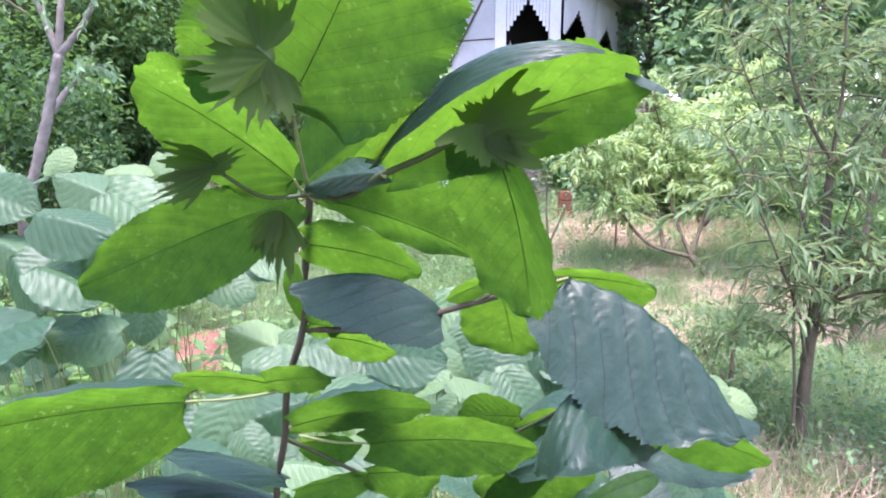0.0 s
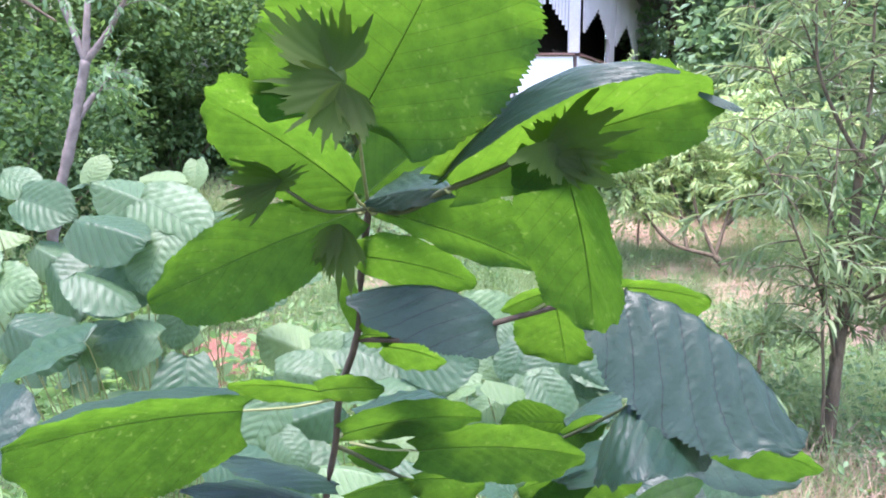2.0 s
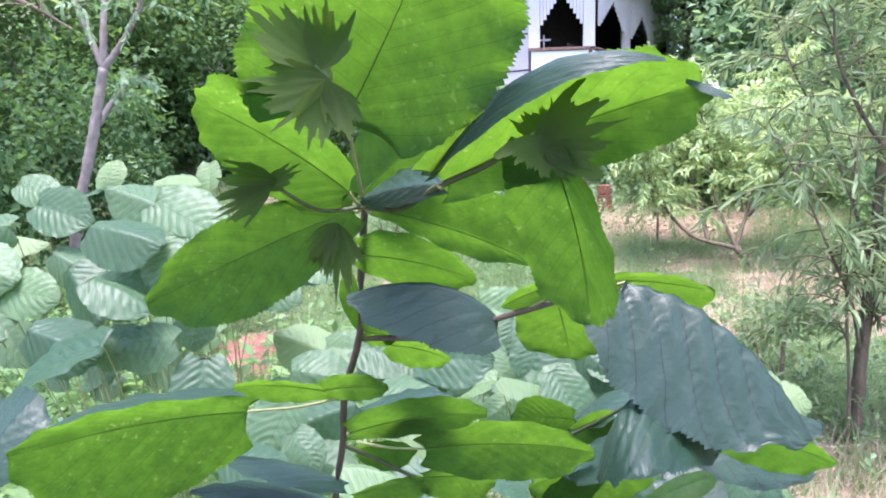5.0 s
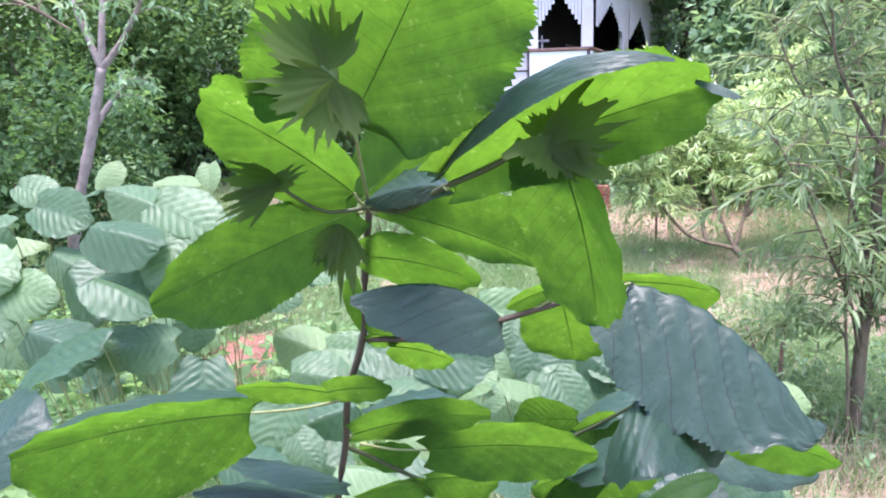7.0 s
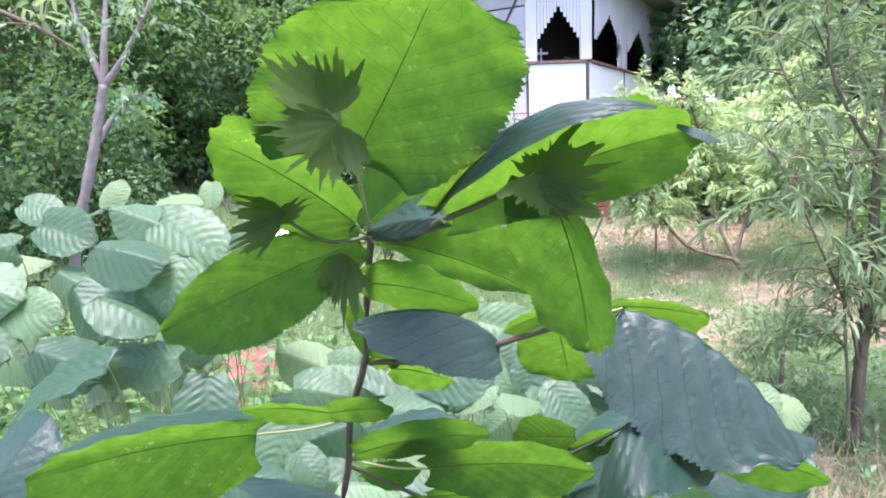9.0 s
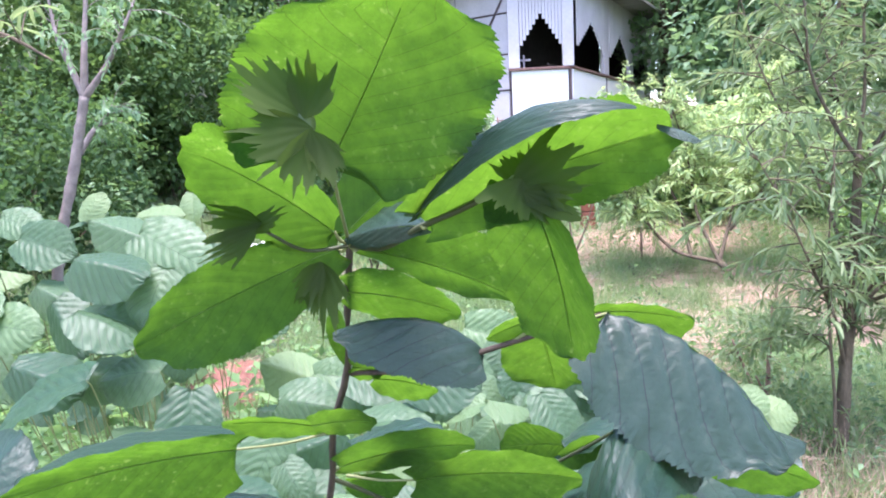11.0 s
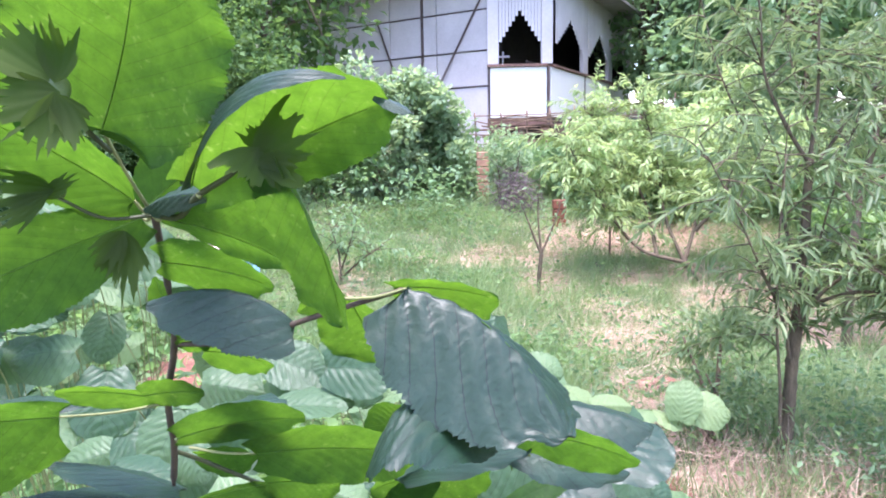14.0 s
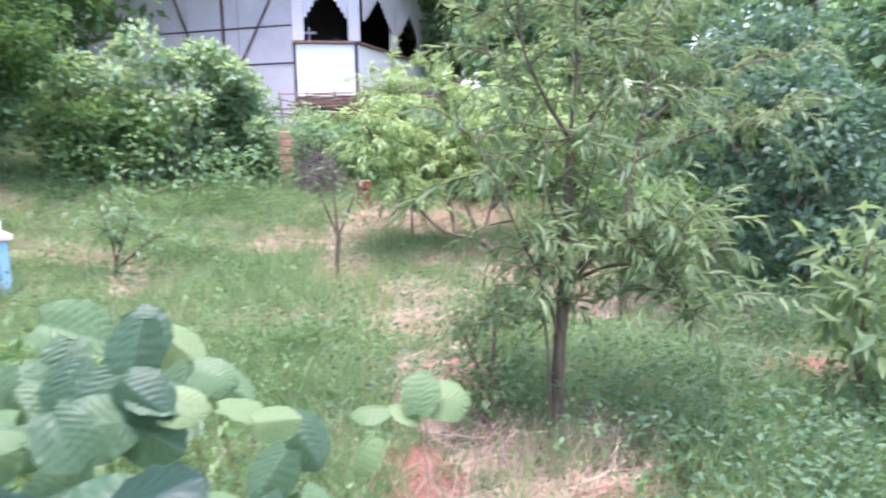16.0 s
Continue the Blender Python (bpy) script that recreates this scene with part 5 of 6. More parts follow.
spray(low_hazel, (-0.2195, 1.2252, 1.0174), (-0.0964, 1.2148, 0.9991), (0.25, -1.09, 0.78))
spray(low_hazel, (-0.3546, 1.2549, 0.9849), (-0.2364, 1.2451, 0.9677), (-0.29, -0.96, 0.68))
spray(low_hazel, (-0.0265, 1.2458, 0.9839), (-0.1244, 1.2542, 0.9985), (0.29, -0.96, 0.78))
spray(low_hazel, (-0.0069, 1.3721, 1.0152), (0.0087, 1.3279, 0.9351), (0.03, -0.98, 0.6))
spray(low_hazel, (-0.0004, 1.3187, 0.9945), (0.0433, 1.2813, 0.9272), (-0.23, -1.07, 0.54))
spray(low_hazel, (0.0581, 1.4216, 1.0355), (0.0411, 1.3784, 0.9569), (0.13, -0.7, 0.55))
spray(low_hazel, (0.0994, 1.3007, 1.0336), (0.0665, 1.2593, 0.9587), (-0.32, -0.71, 0.66))
spray(low_hazel, (0.1484, 1.2701, 1.0216), (0.0979, 1.2299, 0.949), (-0.07, -1.01, 0.68))
spray(low_hazel, (0.1752, 1.3175, 1.0105), (0.1842, 1.2825, 0.9476), (0.23, -0.92, 0.63))
spray(low_hazel, (0.1705, 1.2143, 1.0283), (0.2362, 1.1857, 0.9774), (-0.31, -0.73, 0.51))
spray(low_hazel, (0.01, 1.2068, 0.963), (0.087, 1.1932, 0.9392), (-0.0, -0.76, 0.54))
spray(low_hazel, (0.0438, 1.1608, 0.9703), (-0.0103, 1.1392, 0.9311), (0.16, -0.72, 0.69))
spray(low_hazel, (0.02, 1.25, 0.9686), (-0.064, 1.25, 0.9361), (0.2, -0.22, 1.0))
spray(low_hazel, (-0.1813, 0.9584, 1.0388), (-0.2766, 0.9416, 1.0078), (-0.28, -0.93, 0.54))
spray(low_hazel, (-0.2628, 0.9215, 1.0635), (-0.2973, 0.8785, 0.9856), (0.24, -0.98, 0.64))
spray(low_hazel, (-0.3176, 0.8266, 1.023), (-0.2366, 0.8134, 1.0004), (0.35, -0.76, 0.79))
spray(low_hazel, (-0.253, 0.8927, 1.0271), (-0.2174, 0.8673, 0.9822), (-0.03, -0.9, 0.72))
spray(low_hazel, (-0.1789, 0.8, 1.024), (-0.1037, 0.8, 1.0107), (-0.01, -0.22, 1.0))
spray(low_hazel, (-0.116, 0.9595, 0.9917), (-0.0668, 0.9405, 0.9584), (-0.15, -0.94, 0.54), True)
spray(low_hazel, (-0.0644, 0.8536, 0.9771), (-0.1512, 0.8464, 0.9633), (-0.09, -0.7, 0.79))
spray(low_hazel, (-0.0705, 0.8557, 0.9807), (-0.0041, 0.8443, 0.9617), (0.09, -0.9, 0.6))
spray(low_hazel, (0.0504, 0.85, 0.9646), (-0.0121, 0.85, 0.9882), (-0.29, -0.22, 1.0))
spray(low_hazel, (0.0677, 1.2173, 0.9865), (0.1067, 1.1827, 0.9251), (-0.16, -0.79, 0.76))
spray(low_hazel, (-0.1675, 1.5117, 0.9967), (-0.0825, 1.4883, 0.9539), (-0.1, -0.79, 0.73))
spray(low_hazel, (-0.2218, 1.2088, 1.0473), (-0.1174, 1.1912, 1.0114), (0.14, -0.83, 0.73))
spray(low_hazel, (-0.1448, 1.1948, 1.0283), (-0.0676, 1.1652, 0.971), (-0.1, -0.82, 0.58))
spray(low_hazel, (-0.1853, 1.1, 0.9945), (-0.0661, 1.1, 0.9912), (-0.01, -0.22, 1.0))
spray(low_hazel, (-0.5185, 1.2712, 1.1128), (-0.5218, 1.2288, 1.0329), (0.19, -0.82, 0.59))
spray(low_hazel, (-0.4602, 1.1289, 1.053), (-0.4538, 1.0711, 0.9454), (0.31, -0.84, 0.67))
spray(low_hazel, (-0.2667, 1.35, 0.9366), (-0.3739, 1.35, 0.9812), (-0.34, -0.22, 1.0))
spray(low_hazel, (-0.2751, 0.9239, 0.978), (-0.1772, 0.9161, 0.9611), (0.03, -1.0, 0.7))
spray(low_hazel, (-0.3599, 0.9677, 1.0106), (-0.3062, 0.9323, 0.9443), (-0.03, -0.77, 0.69))
spray(low_hazel, (-0.3775, 0.9564, 0.9898), (-0.4494, 0.9436, 0.9684), (0.21, -0.96, 0.69))
spray(low_hazel, (-0.5752, 1.0613, 0.9967), (-0.4824, 1.0387, 0.9525), (0.17, -0.77, 0.61))
spray(low_hazel, (-0.3422, 1.0632, 1.0125), (-0.2688, 1.0368, 0.9618), (0.24, -0.75, 0.71))
spray(right_hazel, (0.2245, 1.0094, 0.9524), (0.1123, 0.9906, 0.9213), (0.33, -0.72, 0.66))
spray(right_hazel, (0.178, 1.0094, 0.8971), (0.2869, 0.9906, 0.8606), (0.02, -1.03, 0.75))
spray(right_hazel, (0.1849, 1.325, 1.0864), (0.1624, 1.275, 0.9931), (0.31, -0.91, 0.71))
spray(right_hazel, (0.2462, 1.3664, 0.9831), (0.3176, 1.3536, 0.9575), (0.15, -0.81, 0.55))
spray(right_hazel, (0.2586, 1.22, 0.988), (0.1652, 1.22, 1.0077), (0.2, -0.22, 1.0))
spray(right_hazel, (0.2113, 1.2033, 0.994), (0.2882, 1.1967, 0.9798), (0.06, -0.83, 0.63), True)
spray(right_hazel, (0.2929, 1.25, 0.9599), (0.3701, 1.25, 0.9284), (0.09, -0.22, 1.0), True)
spray(right_hazel, (0.3434, 1.2, 0.9534), (0.4127, 1.2, 0.9515), (0.19, -0.85, 0.72), True)
spray(right_hazel, (0.3589, 0.9982, 0.948), (0.3512, 0.9618, 0.8825), (-0.33, -1.04, 0.63))
spray(right_hazel, (0.3639, 1.0083, 0.9065), (0.4219, 0.9917, 0.8751), (0.11, -1.01, 0.71))
spray(right_hazel, (0.1042, 1.1186, 1.0292), (0.1477, 1.0814, 0.9591), (0.09, -1.08, 0.64))
spray(right_hazel, (0.1463, 1.043, 0.8692), (0.0636, 1.057, 0.8967), (-0.19, -1.08, 0.54))
spray(right_hazel, (-0.0141, 1.5091, 1.0432), (0.1139, 1.4909, 1.0021), (-0.13, -1.03, 0.56))
spray(right_hazel, (0.1315, 1.5223, 1.0504), (0.1786, 1.4777, 0.9684), (-0.33, -0.91, 0.61))
spray(right_hazel, (0.1685, 1.5671, 1.0005), (0.2452, 1.5329, 0.9343), (0.08, -0.86, 0.57), True)
spray(right_hazel, (0.0922, 1.3911, 0.9674), (-0.0001, 1.4089, 1.0053), (0.28, -1.1, 0.62))
spray(right_hazel, (-0.108, 1.15, 1.0462), (0.015, 1.15, 1.036), (-0.16, -0.94, 0.53))
spray(right_hazel, (0.1044, 1.4084, 0.9739), (0.1928, 1.3916, 0.9376), (0.23, -0.95, 0.51))
spray(right_hazel, (0.2331, 1.4256, 0.9794), (0.2111, 1.3744, 0.8922), (0.08, -1.06, 0.66))
spray(right_hazel, (0.2585, 1.4318, 0.9519), (0.3366, 1.4082, 0.904), (-0.11, -0.87, 0.79))
spray(right_hazel, (0.022, 1.1, 1.0269), (0.0918, 1.1, 1.0072), (0.22, -0.22, 1.0), True)
spray(right_hazel, (0.3961, 1.2701, 0.9266), (0.4358, 1.2299, 0.8528), (-0.06, -0.77, 0.69))
spray(right_hazel, (0.3892, 1.1691, 0.9236), (0.3383, 1.1309, 0.8629), (-0.09, -1.04, 0.68))
spray(right_hazel, (0.372, 1.3, 0.9154), (0.4527, 1.3, 0.8933), (0.04, -0.22, 1.0), True)
spray(right_hazel, (0.3061, 1.0032, 0.8875), (0.3796, 0.9968, 0.8689), (0.32, -0.71, 0.68))
spray(right_hazel, (0.272, 1.05, 0.9176), (0.3401, 1.05, 0.8834), (-0.1, -0.22, 1.0), True)
spray(right_hazel, (0.1641, 1.2129, 0.9758), (0.2494, 1.1871, 0.9242), (0.28, -1.1, 0.53))
spray(right_hazel, (0.1797, 1.2049, 0.9704), (0.0735, 1.1951, 0.9632), (0.05, -0.85, 0.54))
spray(right_hazel, (0.1075, 1.1624, 0.8757), (0.1904, 1.1376, 0.8264), (0.09, -0.74, 0.61))
spray(right_hazel, (0.4028, 1.1675, 0.8555), (0.4377, 1.1325, 0.7919), (-0.05, -1.01, 0.59))
spray(right_hazel, (0.1876, 1.1543, 0.8249), (0.2843, 1.1457, 0.8005), (0.33, -0.95, 0.79))
spray(right_hazel, (0.1371, 1.1585, 0.9142), (0.0481, 1.1415, 0.8948), (0.29, -0.86, 0.58))
spray(young_hazel, (0.7233, 1.8564, 0.7032), (0.8453, 1.8436, 0.6765), (0.34, -0.9, 0.62), True)
spray(young_hazel, (0.7018, 1.8233, 0.6723), (0.7362, 1.8767, 0.7691), (-0.13, -0.71, 0.65), True)
spray(young_hazel, (0.7136, 1.85, 0.6577), (0.6348, 1.85, 0.6898), (-0.15, -0.22, 1.0), True)
spray(young_hazel, (0.6247, 1.8, 0.7071), (0.5373, 1.8, 0.6988), (-0.02, -0.22, 1.0), True)
spray(young_hazel, (0.5665, 1.6, 0.7309), (0.5208, 1.6, 0.6472), (-0.26, -0.22, 1.0), True)
spray(young_hazel, (0.2777, 1.2, 0.771), (0.3673, 1.2, 0.7518), (0.09, -0.22, 1.0), True)
spray(young_hazel, (0.4655, 1.2462, 0.7243), (0.5593, 1.2538, 0.7277), (-0.04, -0.98, 0.73), True)
spray(young_hazel, (0.5512, 1.25, 0.7159), (0.6409, 1.25, 0.7407), (0.23, -0.22, 1.0), True)


def white_flower(x, y, h, seed):
    rng = np.random.default_rng(seed)
    g = ground_z(x, y)
    root = thing("white_flower", (x, y, g), "small white flower head on a thin stalk", "flower", "flowers")
    v, q, t = tube([(x, y, g - 0.01), (x + 0.01, y, g + h * 0.6), (x + 0.015, y - 0.01, g + h)], 0.002, 0.0014, 5, 7)
    part("stalk", raw_mesh("stalk", v, [q, t], MAT_TWIG), None, root)
    for k in range(4):
        c = np.array((x + 0.015, y - 0.01, g + h)) + rng.normal(0, 0.012, 3)
        a = unit_vectors(rng, 5) * (1, 1, 0.4)
        v, f = scatter(BROAD, BROAD_F, np.repeat(c[None], 5, 0), a, np.tile((0, 0, 1.0), (5, 1)), np.full(5, 0.009), np.full(5, 0.006))
        part("petal", raw_mesh("petal", v, f, MAT_FLOWER), None, root)


for k, (x, y, h) in enumerate([(1.83, 2.72, 0.16), (1.86, 2.75, 0.13), (0.78, 7.4, 0.25), (0.72, 7.3, 0.22), (-0.55, 3.3, 0.2)]):
    white_flower(x, y, h, 90 + k)

# ---- the hazel in front ----
hazel = thing("hazel_bush", (-0.20, 0.95, ground_z(-0.20, 0.95)), "hazel shoot with large toothed leaves and unripe nuts", "shrub", "hazels")
hazel_leaf(hazel, (-0.0578, 0.325, 1.4187), (-0.0155, 0.272, 1.4803), (-0.0985, 0.318, 1.4604), (0.0134, 0.29, 1.4339), petiole=(-0.0612, 0.383, 1.3742), belly=0.4, blunt=0.42, quilt=0.003, cord=0.1)
hazel_leaf(hazel, (-0.0676, 0.375, 1.3829), (-0.1278, 0.335, 1.4289), (-0.0904, 0.33, 1.4338), (-0.1155, 0.368, 1.3889), petiole=(-0.0628, 0.384, 1.3756), belly=0.46, blunt=0.46, quilt=0.006)
hazel_leaf(hazel, (-0.0658, 0.385, 1.3785), (-0.0187, 0.4, 1.4181), (-0.0581, 0.39, 1.4184), (-0.0343, 0.41, 1.3866), belly=0.5, blunt=0.5, quilt=0.006)
hazel_leaf(hazel, (-0.0186, 0.335, 1.3885), (-0.0621, 0.372, 1.378), (-0.038, 0.392, 1.3962), (-0.0403, 0.352, 1.3785), material=MAT_OLD_LEAF, belly=0.5, quilt=0.03)
hazel_leaf(hazel, (-0.0167, 0.331, 1.3898), (0.0766, 0.268, 1.4262), (0.0231, 0.279, 1.4331), (0.0493, 0.298, 1.3992), petiole=(-0.0193, 0.333, 1.3884), belly=0.5, blunt=0.36, quilt=0.003, cord=0.09)
# added strip standing in for the sky-lit rolled margin of the leaf above
hazel_leaf(hazel, (-0.0211, 0.329, 1.3924), (0.062, 0.26, 1.4341), (0.0172, 0.281, 1.4338), (0.0223, 0.262, 1.4247), mid=(0.0208, 0.27, 1.4302), material=MAT_OLD_LEAF, belly=0.52, blunt=0.6, quilt=0.05)
# added sliver standing in for the same leaf's folded pale tip
hazel_leaf(hazel, (0.0712, 0.268, 1.4278), (0.085, 0.262, 1.421), (0.0806, 0.27, 1.4257), (0.0773, 0.262, 1.4224), material=MAT_OLD_LEAF, belly=0.4, blunt=0.6, quilt=0.03)
hazel_leaf(hazel, (0.0264, 0.296, 1.4061), (0.0477, 0.326, 1.3251), (0.0153, 0.332, 1.3682), (0.0514, 0.282, 1.3664), petiole=(0.0125, 0.3, 1.4032), belly=0.47, blunt=0.4, quilt=0.007)
hazel_leaf(hazel, (-0.0562, 0.383, 1.3727), (0.0258, 0.348, 1.3487), (-0.0008, 0.352, 1.3871), (-0.0217, 0.385, 1.3544), petiole=(-0.0612, 0.383, 1.3739), belly=0.58, blunt=0.42, quilt=0.006)
hazel_leaf(hazel, (-0.0684, 0.385, 1.3726), (-0.1679, 0.352, 1.3306), (-0.1293, 0.366, 1.3721), (-0.12, 0.378, 1.3207), petiole=(-0.0628, 0.384, 1.3741), belly=0.52, blunt=0.5, quilt=0.006)
hazel_leaf(hazel, (-0.0674, 0.405, 1.3451), (-0.0038, 0.407, 1.3292), (-0.0354, 0.39, 1.3601), (-0.0408, 0.424, 1.3229), belly=0.5, blunt=0.46, quilt=0.006)
hazel_leaf(hazel, (0.0082, 0.405, 1.3076), (-0.0775, 0.402, 1.3206), (-0.0398, 0.44, 1.3152), (-0.0267, 0.384, 1.2981), mid=(-0.0292, 0.397, 1.33), petiole=(0.0383, 0.39, 1.325), material=MAT_OLD_LEAF, belly=0.36, blunt=0.62, quilt=0.022)
hazel_leaf(hazel, (-0.0741, 0.44, 1.292), (-0.0808, 0.425, 1.3329), (-0.0864, 0.43, 1.3105), (-0.0763, 0.44, 1.3152), belly=0.5, quilt=0.006)
hazel_leaf(hazel, (-0.0734, 0.435, 1.2916), (-0.0518, 0.44, 1.2859), (-0.0641, 0.43, 1.3036), (-0.0688, 0.45, 1.2792), belly=0.5, quilt=0.006)
hazel_leaf(hazel, (-0.0627, 0.45, 1.2792), (-0.0223, 0.47, 1.2624), (-0.0437, 0.44, 1.2902), (-0.0457, 0.48, 1.2551), belly=0.5, quilt=0.006)
hazel_leaf(hazel, (0.0395, 0.405, 1.3219), (0.0524, 0.44, 1.2718), (0.0179, 0.425, 1.2964), (0.0667, 0.42, 1.2935), belly=0.6, blunt=0.4, quilt=0.006)
hazel_leaf(hazel, (0.0377, 0.385, 1.3301), (0.0097, 0.405, 1.3141), (0.0217, 0.39, 1.329), (0.0272, 0.4, 1.3153), belly=0.5, quilt=0.006)
hazel_leaf(hazel, (0.067, 0.392, 1.3307), (0.1263, 0.402, 1.3213), (0.0921, 0.392, 1.3365), (0.1051, 0.42, 1.3057), belly=0.55, blunt=0.42, quilt=0.006)
hazel_leaf(hazel, (0.0747, 0.386, 1.3311), (0.1595, 0.352, 1.2586), (0.1539, 0.44, 1.273), (0.0784, 0.356, 1.2792), mid=(0.1229, 0.374, 1.3089), petiole=(0.0386, 0.392, 1.3245), material=MAT_OLD_LEAF, belly=0.4, blunt=0.5, quilt=0.045, cord=0.06, ribs=6)
hazel_leaf(hazel, (0.1228, 0.4, 1.2414), (0.0544, 0.345, 1.2425), (0.0827, 0.405, 1.2507), (0.0803, 0.325, 1.2608), mid=(0.0809, 0.375, 1.2737), petiole=(0.148, 0.45, 1.2214), material=MAT_OLD_LEAF, belly=0.45, blunt=0.46, quilt=0.04, ribs=6)
hazel_leaf(hazel, (0.1386, 0.448, 1.2214), (0.2269, 0.462, 1.1919), (0.1866, 0.45, 1.221), (0.1862, 0.475, 1.1834), belly=0.55, blunt=0.46, quilt=0.008)
hazel_leaf(hazel, (0.139, 0.49, 1.2017), (0.2273, 0.49, 1.1706), (0.1979, 0.52, 1.1744), (0.1643, 0.47, 1.1759), material=MAT_OLD_LEAF, belly=0.5, quilt=0.012)
hazel_leaf(hazel, (-0.147, 0.425, 1.2449), (-0.2456, 0.345, 1.2528), (-0.1954, 0.382, 1.2697), (-0.2159, 0.405, 1.1953), petiole=(-0.0924, 0.462, 1.2399), belly=0.44, blunt=0.44, quilt=0.006, cord=0.08)
hazel_leaf(hazel, (-0.1616, 0.48, 1.2317), (-0.2865, 0.42, 1.2286), (-0.2486, 0.5, 1.232), (-0.228, 0.44, 1.2329), material=MAT_OLD_LEAF, belly=0.5, quilt=0.012)
hazel_leaf(hazel, (-0.0993, 0.465, 1.2411), (-0.1659, 0.455, 1.2498), (-0.1306, 0.45, 1.2579), (-0.1385, 0.475, 1.233), belly=0.5, quilt=0.006)
hazel_leaf(hazel, (-0.1046, 0.45, 1.249), (-0.061, 0.44, 1.2537), (-0.0873, 0.438, 1.266), (-0.085, 0.458, 1.2399), belly=0.4, quilt=0.006)
hazel_leaf(hazel, (-0.0941, 0.475, 1.2089), (0.0006, 0.455, 1.2302), (-0.048, 0.452, 1.2448), (-0.0482, 0.478, 1.2081), petiole=(-0.0963, 0.478, 1.2076), belly=0.46, blunt=0.45, quilt=0.006)
hazel_leaf(hazel, (-0.0903, 0.51, 1.2081), (-0.0216, 0.5, 1.2225), (-0.0619, 0.54, 1.2195), (-0.0491, 0.47, 1.2284), material=MAT_OLD_LEAF, belly=0.5, quilt=0.02)
hazel_leaf(hazel, (-0.0427, 0.49, 1.1902), (0.0762, 0.495, 1.1849), (0.01, 0.482, 1.2167), (0.0172, 0.51, 1.1586), petiole=(-0.0927, 0.492, 1.1947), belly=0.48, blunt=0.44, quilt=0.006)
hazel_leaf(hazel, (-0.0953, 0.515, 1.179), (-0.0531, 0.53, 1.1706), (-0.0741, 0.51, 1.1886), (-0.0774, 0.53, 1.1556), belly=0.5, quilt=0.006)
hazel_leaf(hazel, (-0.0491, 0.53, 1.1475), (0.0065, 0.55, 1.1352), (-0.0207, 0.53, 1.159), (-0.0241, 0.56, 1.1118), belly=0.5, quilt=0.006)
hazel_leaf(hazel, (0.0841, 0.52, 1.1588), (0.0319, 0.54, 1.135), (0.0556, 0.52, 1.1621), (0.0642, 0.55, 1.1137), belly=0.5, quilt=0.006)
hazel_leaf(hazel, (-0.1026, 0.52, 1.1381), (-0.0433, 0.54, 1.1425), (-0.0732, 0.53, 1.1472), (-0.0705, 0.54, 1.1207), belly=0.5, quilt=0.006)
hazel_leaf(hazel, (0.073, 0.585, 1.1724), (0.0212, 0.6, 1.1646), (0.0433, 0.59, 1.192), (0.0513, 0.6, 1.1495), belly=0.5, quilt=0.02)
hazel_leaf(hazel, (0.0695, 0.6, 1.1599), (0.1248, 0.6, 1.1957), (0.0929, 0.63, 1.1712), (0.0995, 0.57, 1.1803), material=MAT_OLD_LEAF, belly=0.5, quilt=0.02)
hazel_leaf(hazel, (0.0703, 0.57, 1.168), (0.1083, 0.58, 1.1787), (0.0858, 0.57, 1.185), (0.0927, 0.58, 1.1539), belly=0.5, quilt=0.01)
hazel_leaf(hazel, (-0.1047, 0.5, 1.1577), (-0.1841, 0.47, 1.1947), (-0.1535, 0.52, 1.1688), (-0.1445, 0.46, 1.182), material=MAT_OLD_LEAF, belly=0.5, quilt=0.02)
hazel_leaf(hazel, (-0.1116, 0.52, 1.1264), (-0.212, 0.48, 1.1633), (-0.1705, 0.53, 1.146), (-0.1607, 0.47, 1.1536), material=MAT_OLD_LEAF, belly=0.5, quilt=0.02)
hazel_leaf(hazel, (-0.3567, 0.46, 1.1835), (-0.3287, 0.5, 1.2298), (-0.3778, 0.52, 1.2176), (-0.3177, 0.47, 1.1957), material=MAT_OLD_LEAF, belly=0.5, quilt=0.012)
hazel_leaf(hazel, (0.059, 0.5, 1.1614), (0.1493, 0.47, 1.2045), (0.0929, 0.53, 1.1849), (0.1269, 0.46, 1.1944), material=MAT_OLD_LEAF, belly=0.5, blunt=0.45, quilt=0.012)
hazel_leaf(hazel, (0.0528, 0.55, 1.1151), (0.1231, 0.53, 1.1632), (0.0697, 0.53, 1.159), (0.112, 0.56, 1.1155), belly=0.5, blunt=0.42, quilt=0.006)
hazel_leaf(hazel, (0.185, 0.57, 1.195), (0.2635, 0.56, 1.1756), (0.2309, 0.6, 1.1836), (0.2156, 0.54, 1.1683), material=MAT_OLD_LEAF, belly=0.5, blunt=0.46, quilt=0.012)
hazel_leaf(hazel, (0.2522, 1.0, 0.9076), (0.3585, 0.97, 0.8778), (0.3227, 1.02, 0.9314), (0.2736, 0.95, 0.8849), material=MAT_OLD_LEAF, belly=0.5, quilt=0.012)
hazel_leaf(hazel, (0.1464, 0.63, 1.0729), (0.2121, 0.64, 1.096), (0.1742, 0.64, 1.0935), (0.1829, 0.62, 1.0805), belly=0.5, quilt=0.006)
hazel_leaf(hazel, (0.2412, 0.7, 1.0807), (0.3217, 0.75, 1.102), (0.2626, 0.8, 1.0888), (0.3127, 0.68, 1.0808), material=MAT_OLD_LEAF, belly=0.5, blunt=0.46, quilt=0.012)
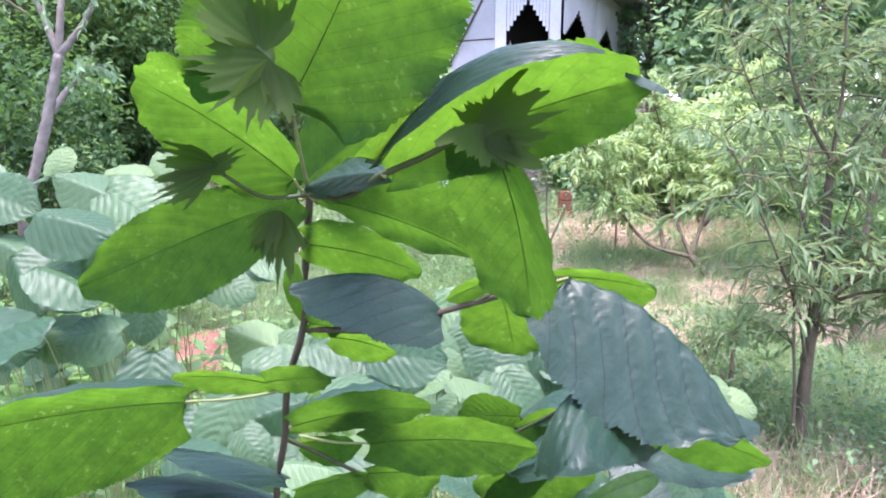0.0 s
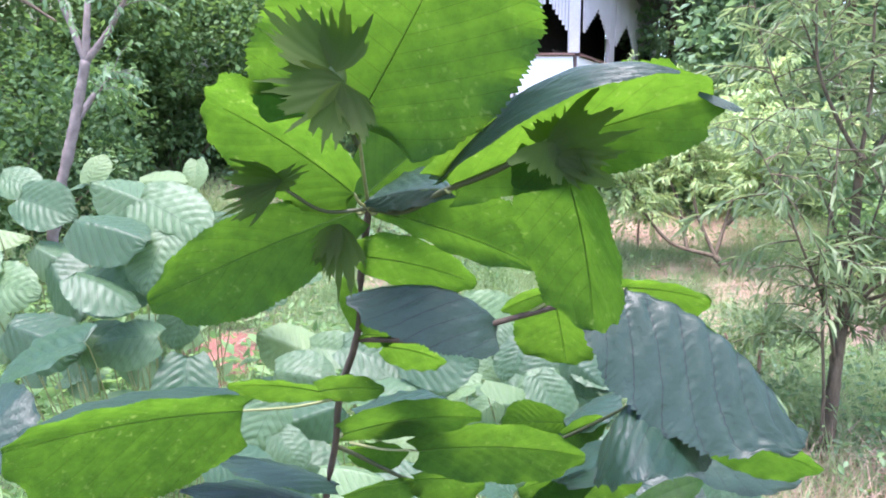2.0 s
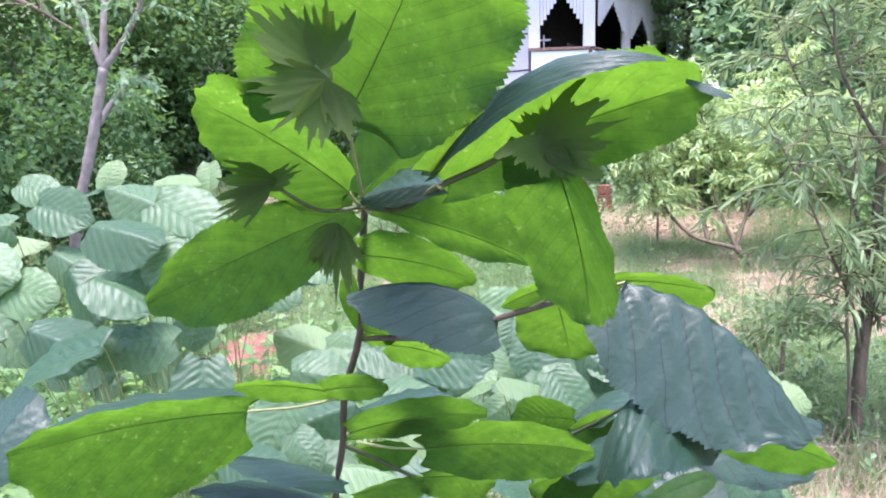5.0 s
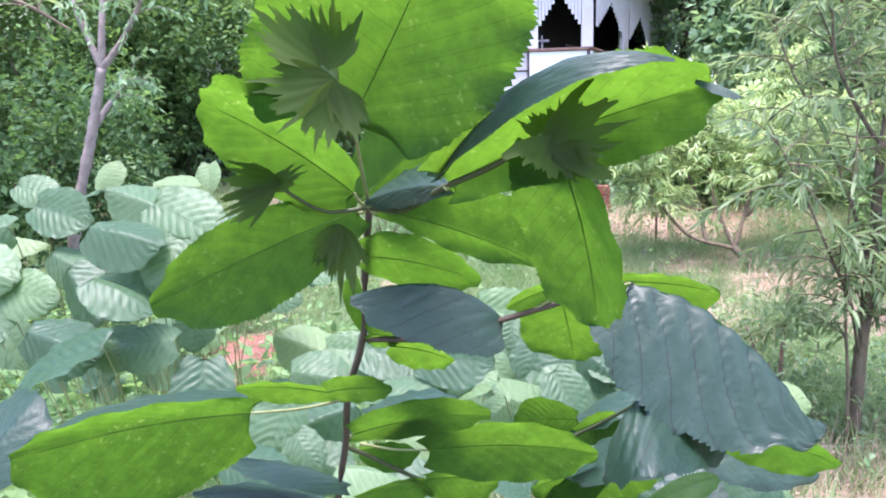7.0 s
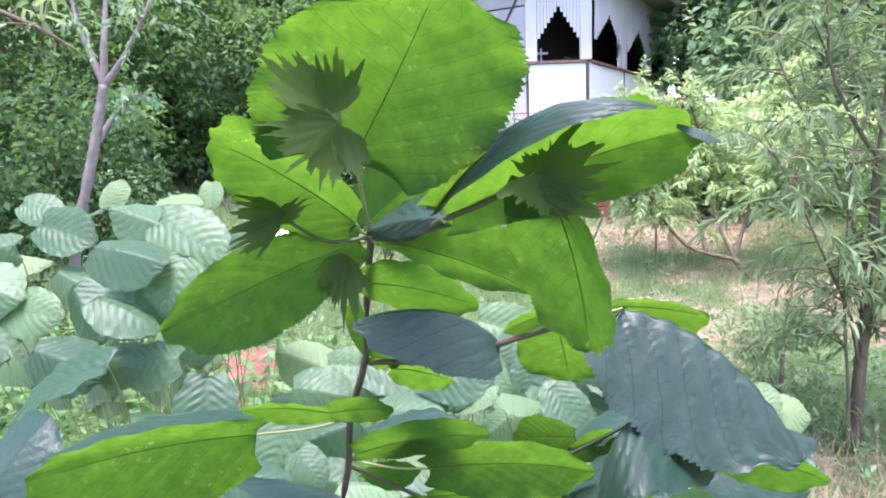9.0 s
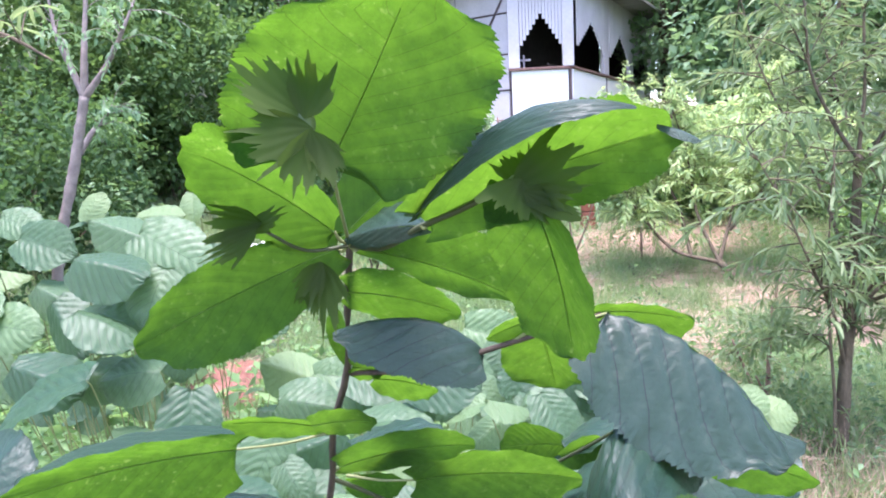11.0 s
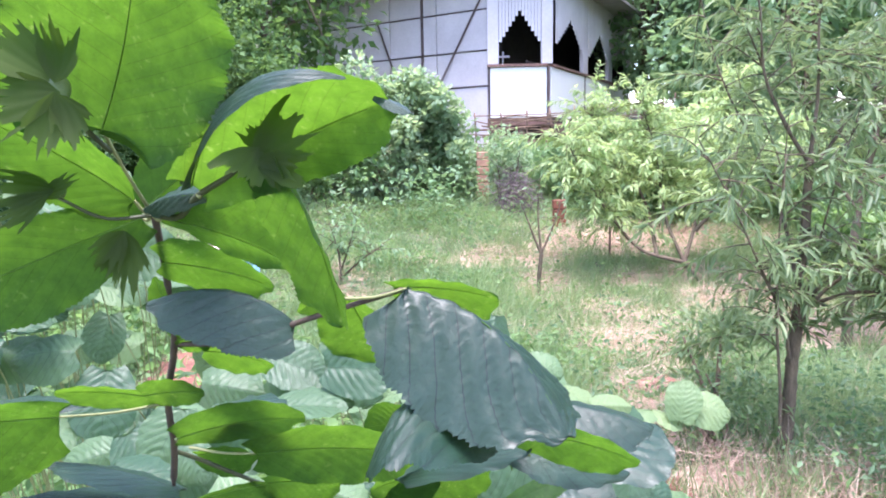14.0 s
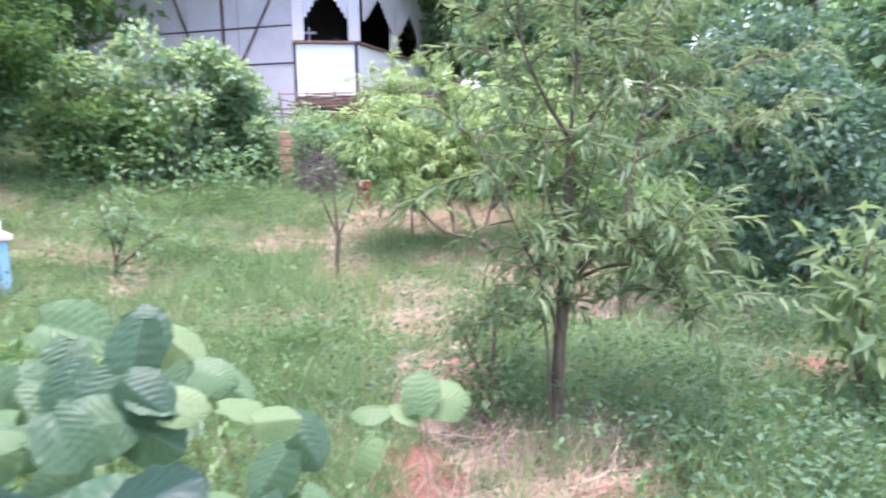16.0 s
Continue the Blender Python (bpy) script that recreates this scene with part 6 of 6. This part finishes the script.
branch(hazel, 'stem', [(-0.20, 0.95, -0.02), (-0.175, 0.80, 0.45), (-0.14, 0.63, 0.88), (-0.1148, 0.512, 1.1414), (-0.1017, 0.488, 1.196), (-0.0937, 0.463, 1.2411), (-0.077, 0.44, 1.2902), (-0.0713, 0.42, 1.3332), (-0.0613, 0.384, 1.3744)], 0.0036, 0.002)
branch(hazel, 'twig', [(-0.0613, 0.384, 1.3744), (-0.0418, 0.366, 1.3745), (-0.0193, 0.334, 1.388), (0.0005, 0.315, 1.3969), (0.0136, 0.3, 1.4048)], 0.0018, 0.0012, MAT_SHOOT)
branch(hazel, 'twig', [(-0.0627, 0.383, 1.374), (-0.0827, 0.372, 1.3741), (-0.0987, 0.358, 1.3862)], 0.0011, 0.0009, MAT_SHOOT)
branch(hazel, 'twig', [(-0.0767, 0.442, 1.286), (-0.0275, 0.43, 1.2896), (0.0087, 0.402, 1.3084), (0.0722, 0.388, 1.3301)], 0.0019, 0.0015, MAT_STEM)
branch(hazel, 'twig', [(-0.1021, 0.49, 1.193), (-0.0263, 0.56, 1.1276), (0.0676, 0.55, 1.1744), (0.109, 0.46, 1.2436)], 0.0017, 0.0011, MAT_SHOOT)
branch(hazel, 'twig', [(-0.0596, 0.335, 1.409), (-0.0598, 0.31, 1.4208), (-0.0606, 0.292, 1.4332)], 0.0012, 0.001, MAT_SHOOT)
nut = hazelnut(hazel, (-0.0632, 0.3, 1.4355), 0.0055)
husk_bract(nut, (-0.0613, 0.294, 1.4371), (-0.0547, 0.286, 1.4595), 0.0100, 15, seed=1)
husk_bract(nut, (-0.0614, 0.297, 1.4382), (-0.0886, 0.288, 1.4611), 0.0100, -30, seed=2)
husk_bract(nut, (-0.0569, 0.29, 1.433), (-0.0884, 0.285, 1.4279), 0.0104, -15, seed=3)
husk_bract(nut, (-0.0579, 0.287, 1.4332), (-0.0579, 0.28, 1.406), 0.0120, 0, seed=4)
husk_bract(nut, (-0.0595, 0.291, 1.4327), (-0.0483, 0.287, 1.4142), 0.0068, 35, seed=5)
nut = hazelnut(hazel, (0.0226, 0.29, 1.4062), 0.0055)
husk_bract(nut, (0.0189, 0.285, 1.4064), (0.0454, 0.268, 1.4143), 0.0132, 15, seed=6)
husk_bract(nut, (0.0234, 0.284, 1.4099), (0.0168, 0.272, 1.3958), 0.0099, 0, seed=7)
husk_bract(nut, (0.0237, 0.281, 1.4052), (0.0396, 0.27, 1.3962), 0.0073, -20, seed=8)
husk_bract(nut, (0.0249, 0.292, 1.4062), (0.0206, 0.287, 1.4224), 0.0098, 30, seed=9)
nut = hazelnut(hazel, (-0.1021, 0.366, 1.3889), 0.0035)
husk_bract(nut, (-0.0999, 0.358, 1.3906), (-0.1279, 0.349, 1.3908), 0.0094, 10, seed=10)
husk_bract(nut, (-0.1014, 0.355, 1.3886), (-0.1255, 0.344, 1.3741), 0.0074, -20, seed=11)
husk_bract(nut, (-0.109, 0.36, 1.3872), (-0.0879, 0.355, 1.395), 0.0056, 30, seed=12)
nut = hazelnut(hazel, (-0.0776, 0.39, 1.3642), 0.0035)
husk_bract(nut, (-0.0772, 0.38, 1.3673), (-0.0757, 0.369, 1.3313), 0.0123, 0, seed=13)
husk_bract(nut, (-0.0753, 0.378, 1.3666), (-0.0865, 0.365, 1.348), 0.0081, 30, seed=14)
nut = hazelnut(hazel, (0.1352, 0.49, 1.2016), 0.0040)
husk_bract(nut, (0.1325, 0.488, 1.2066), (0.1379, 0.479, 1.1816), 0.0143, 0, seed=15)
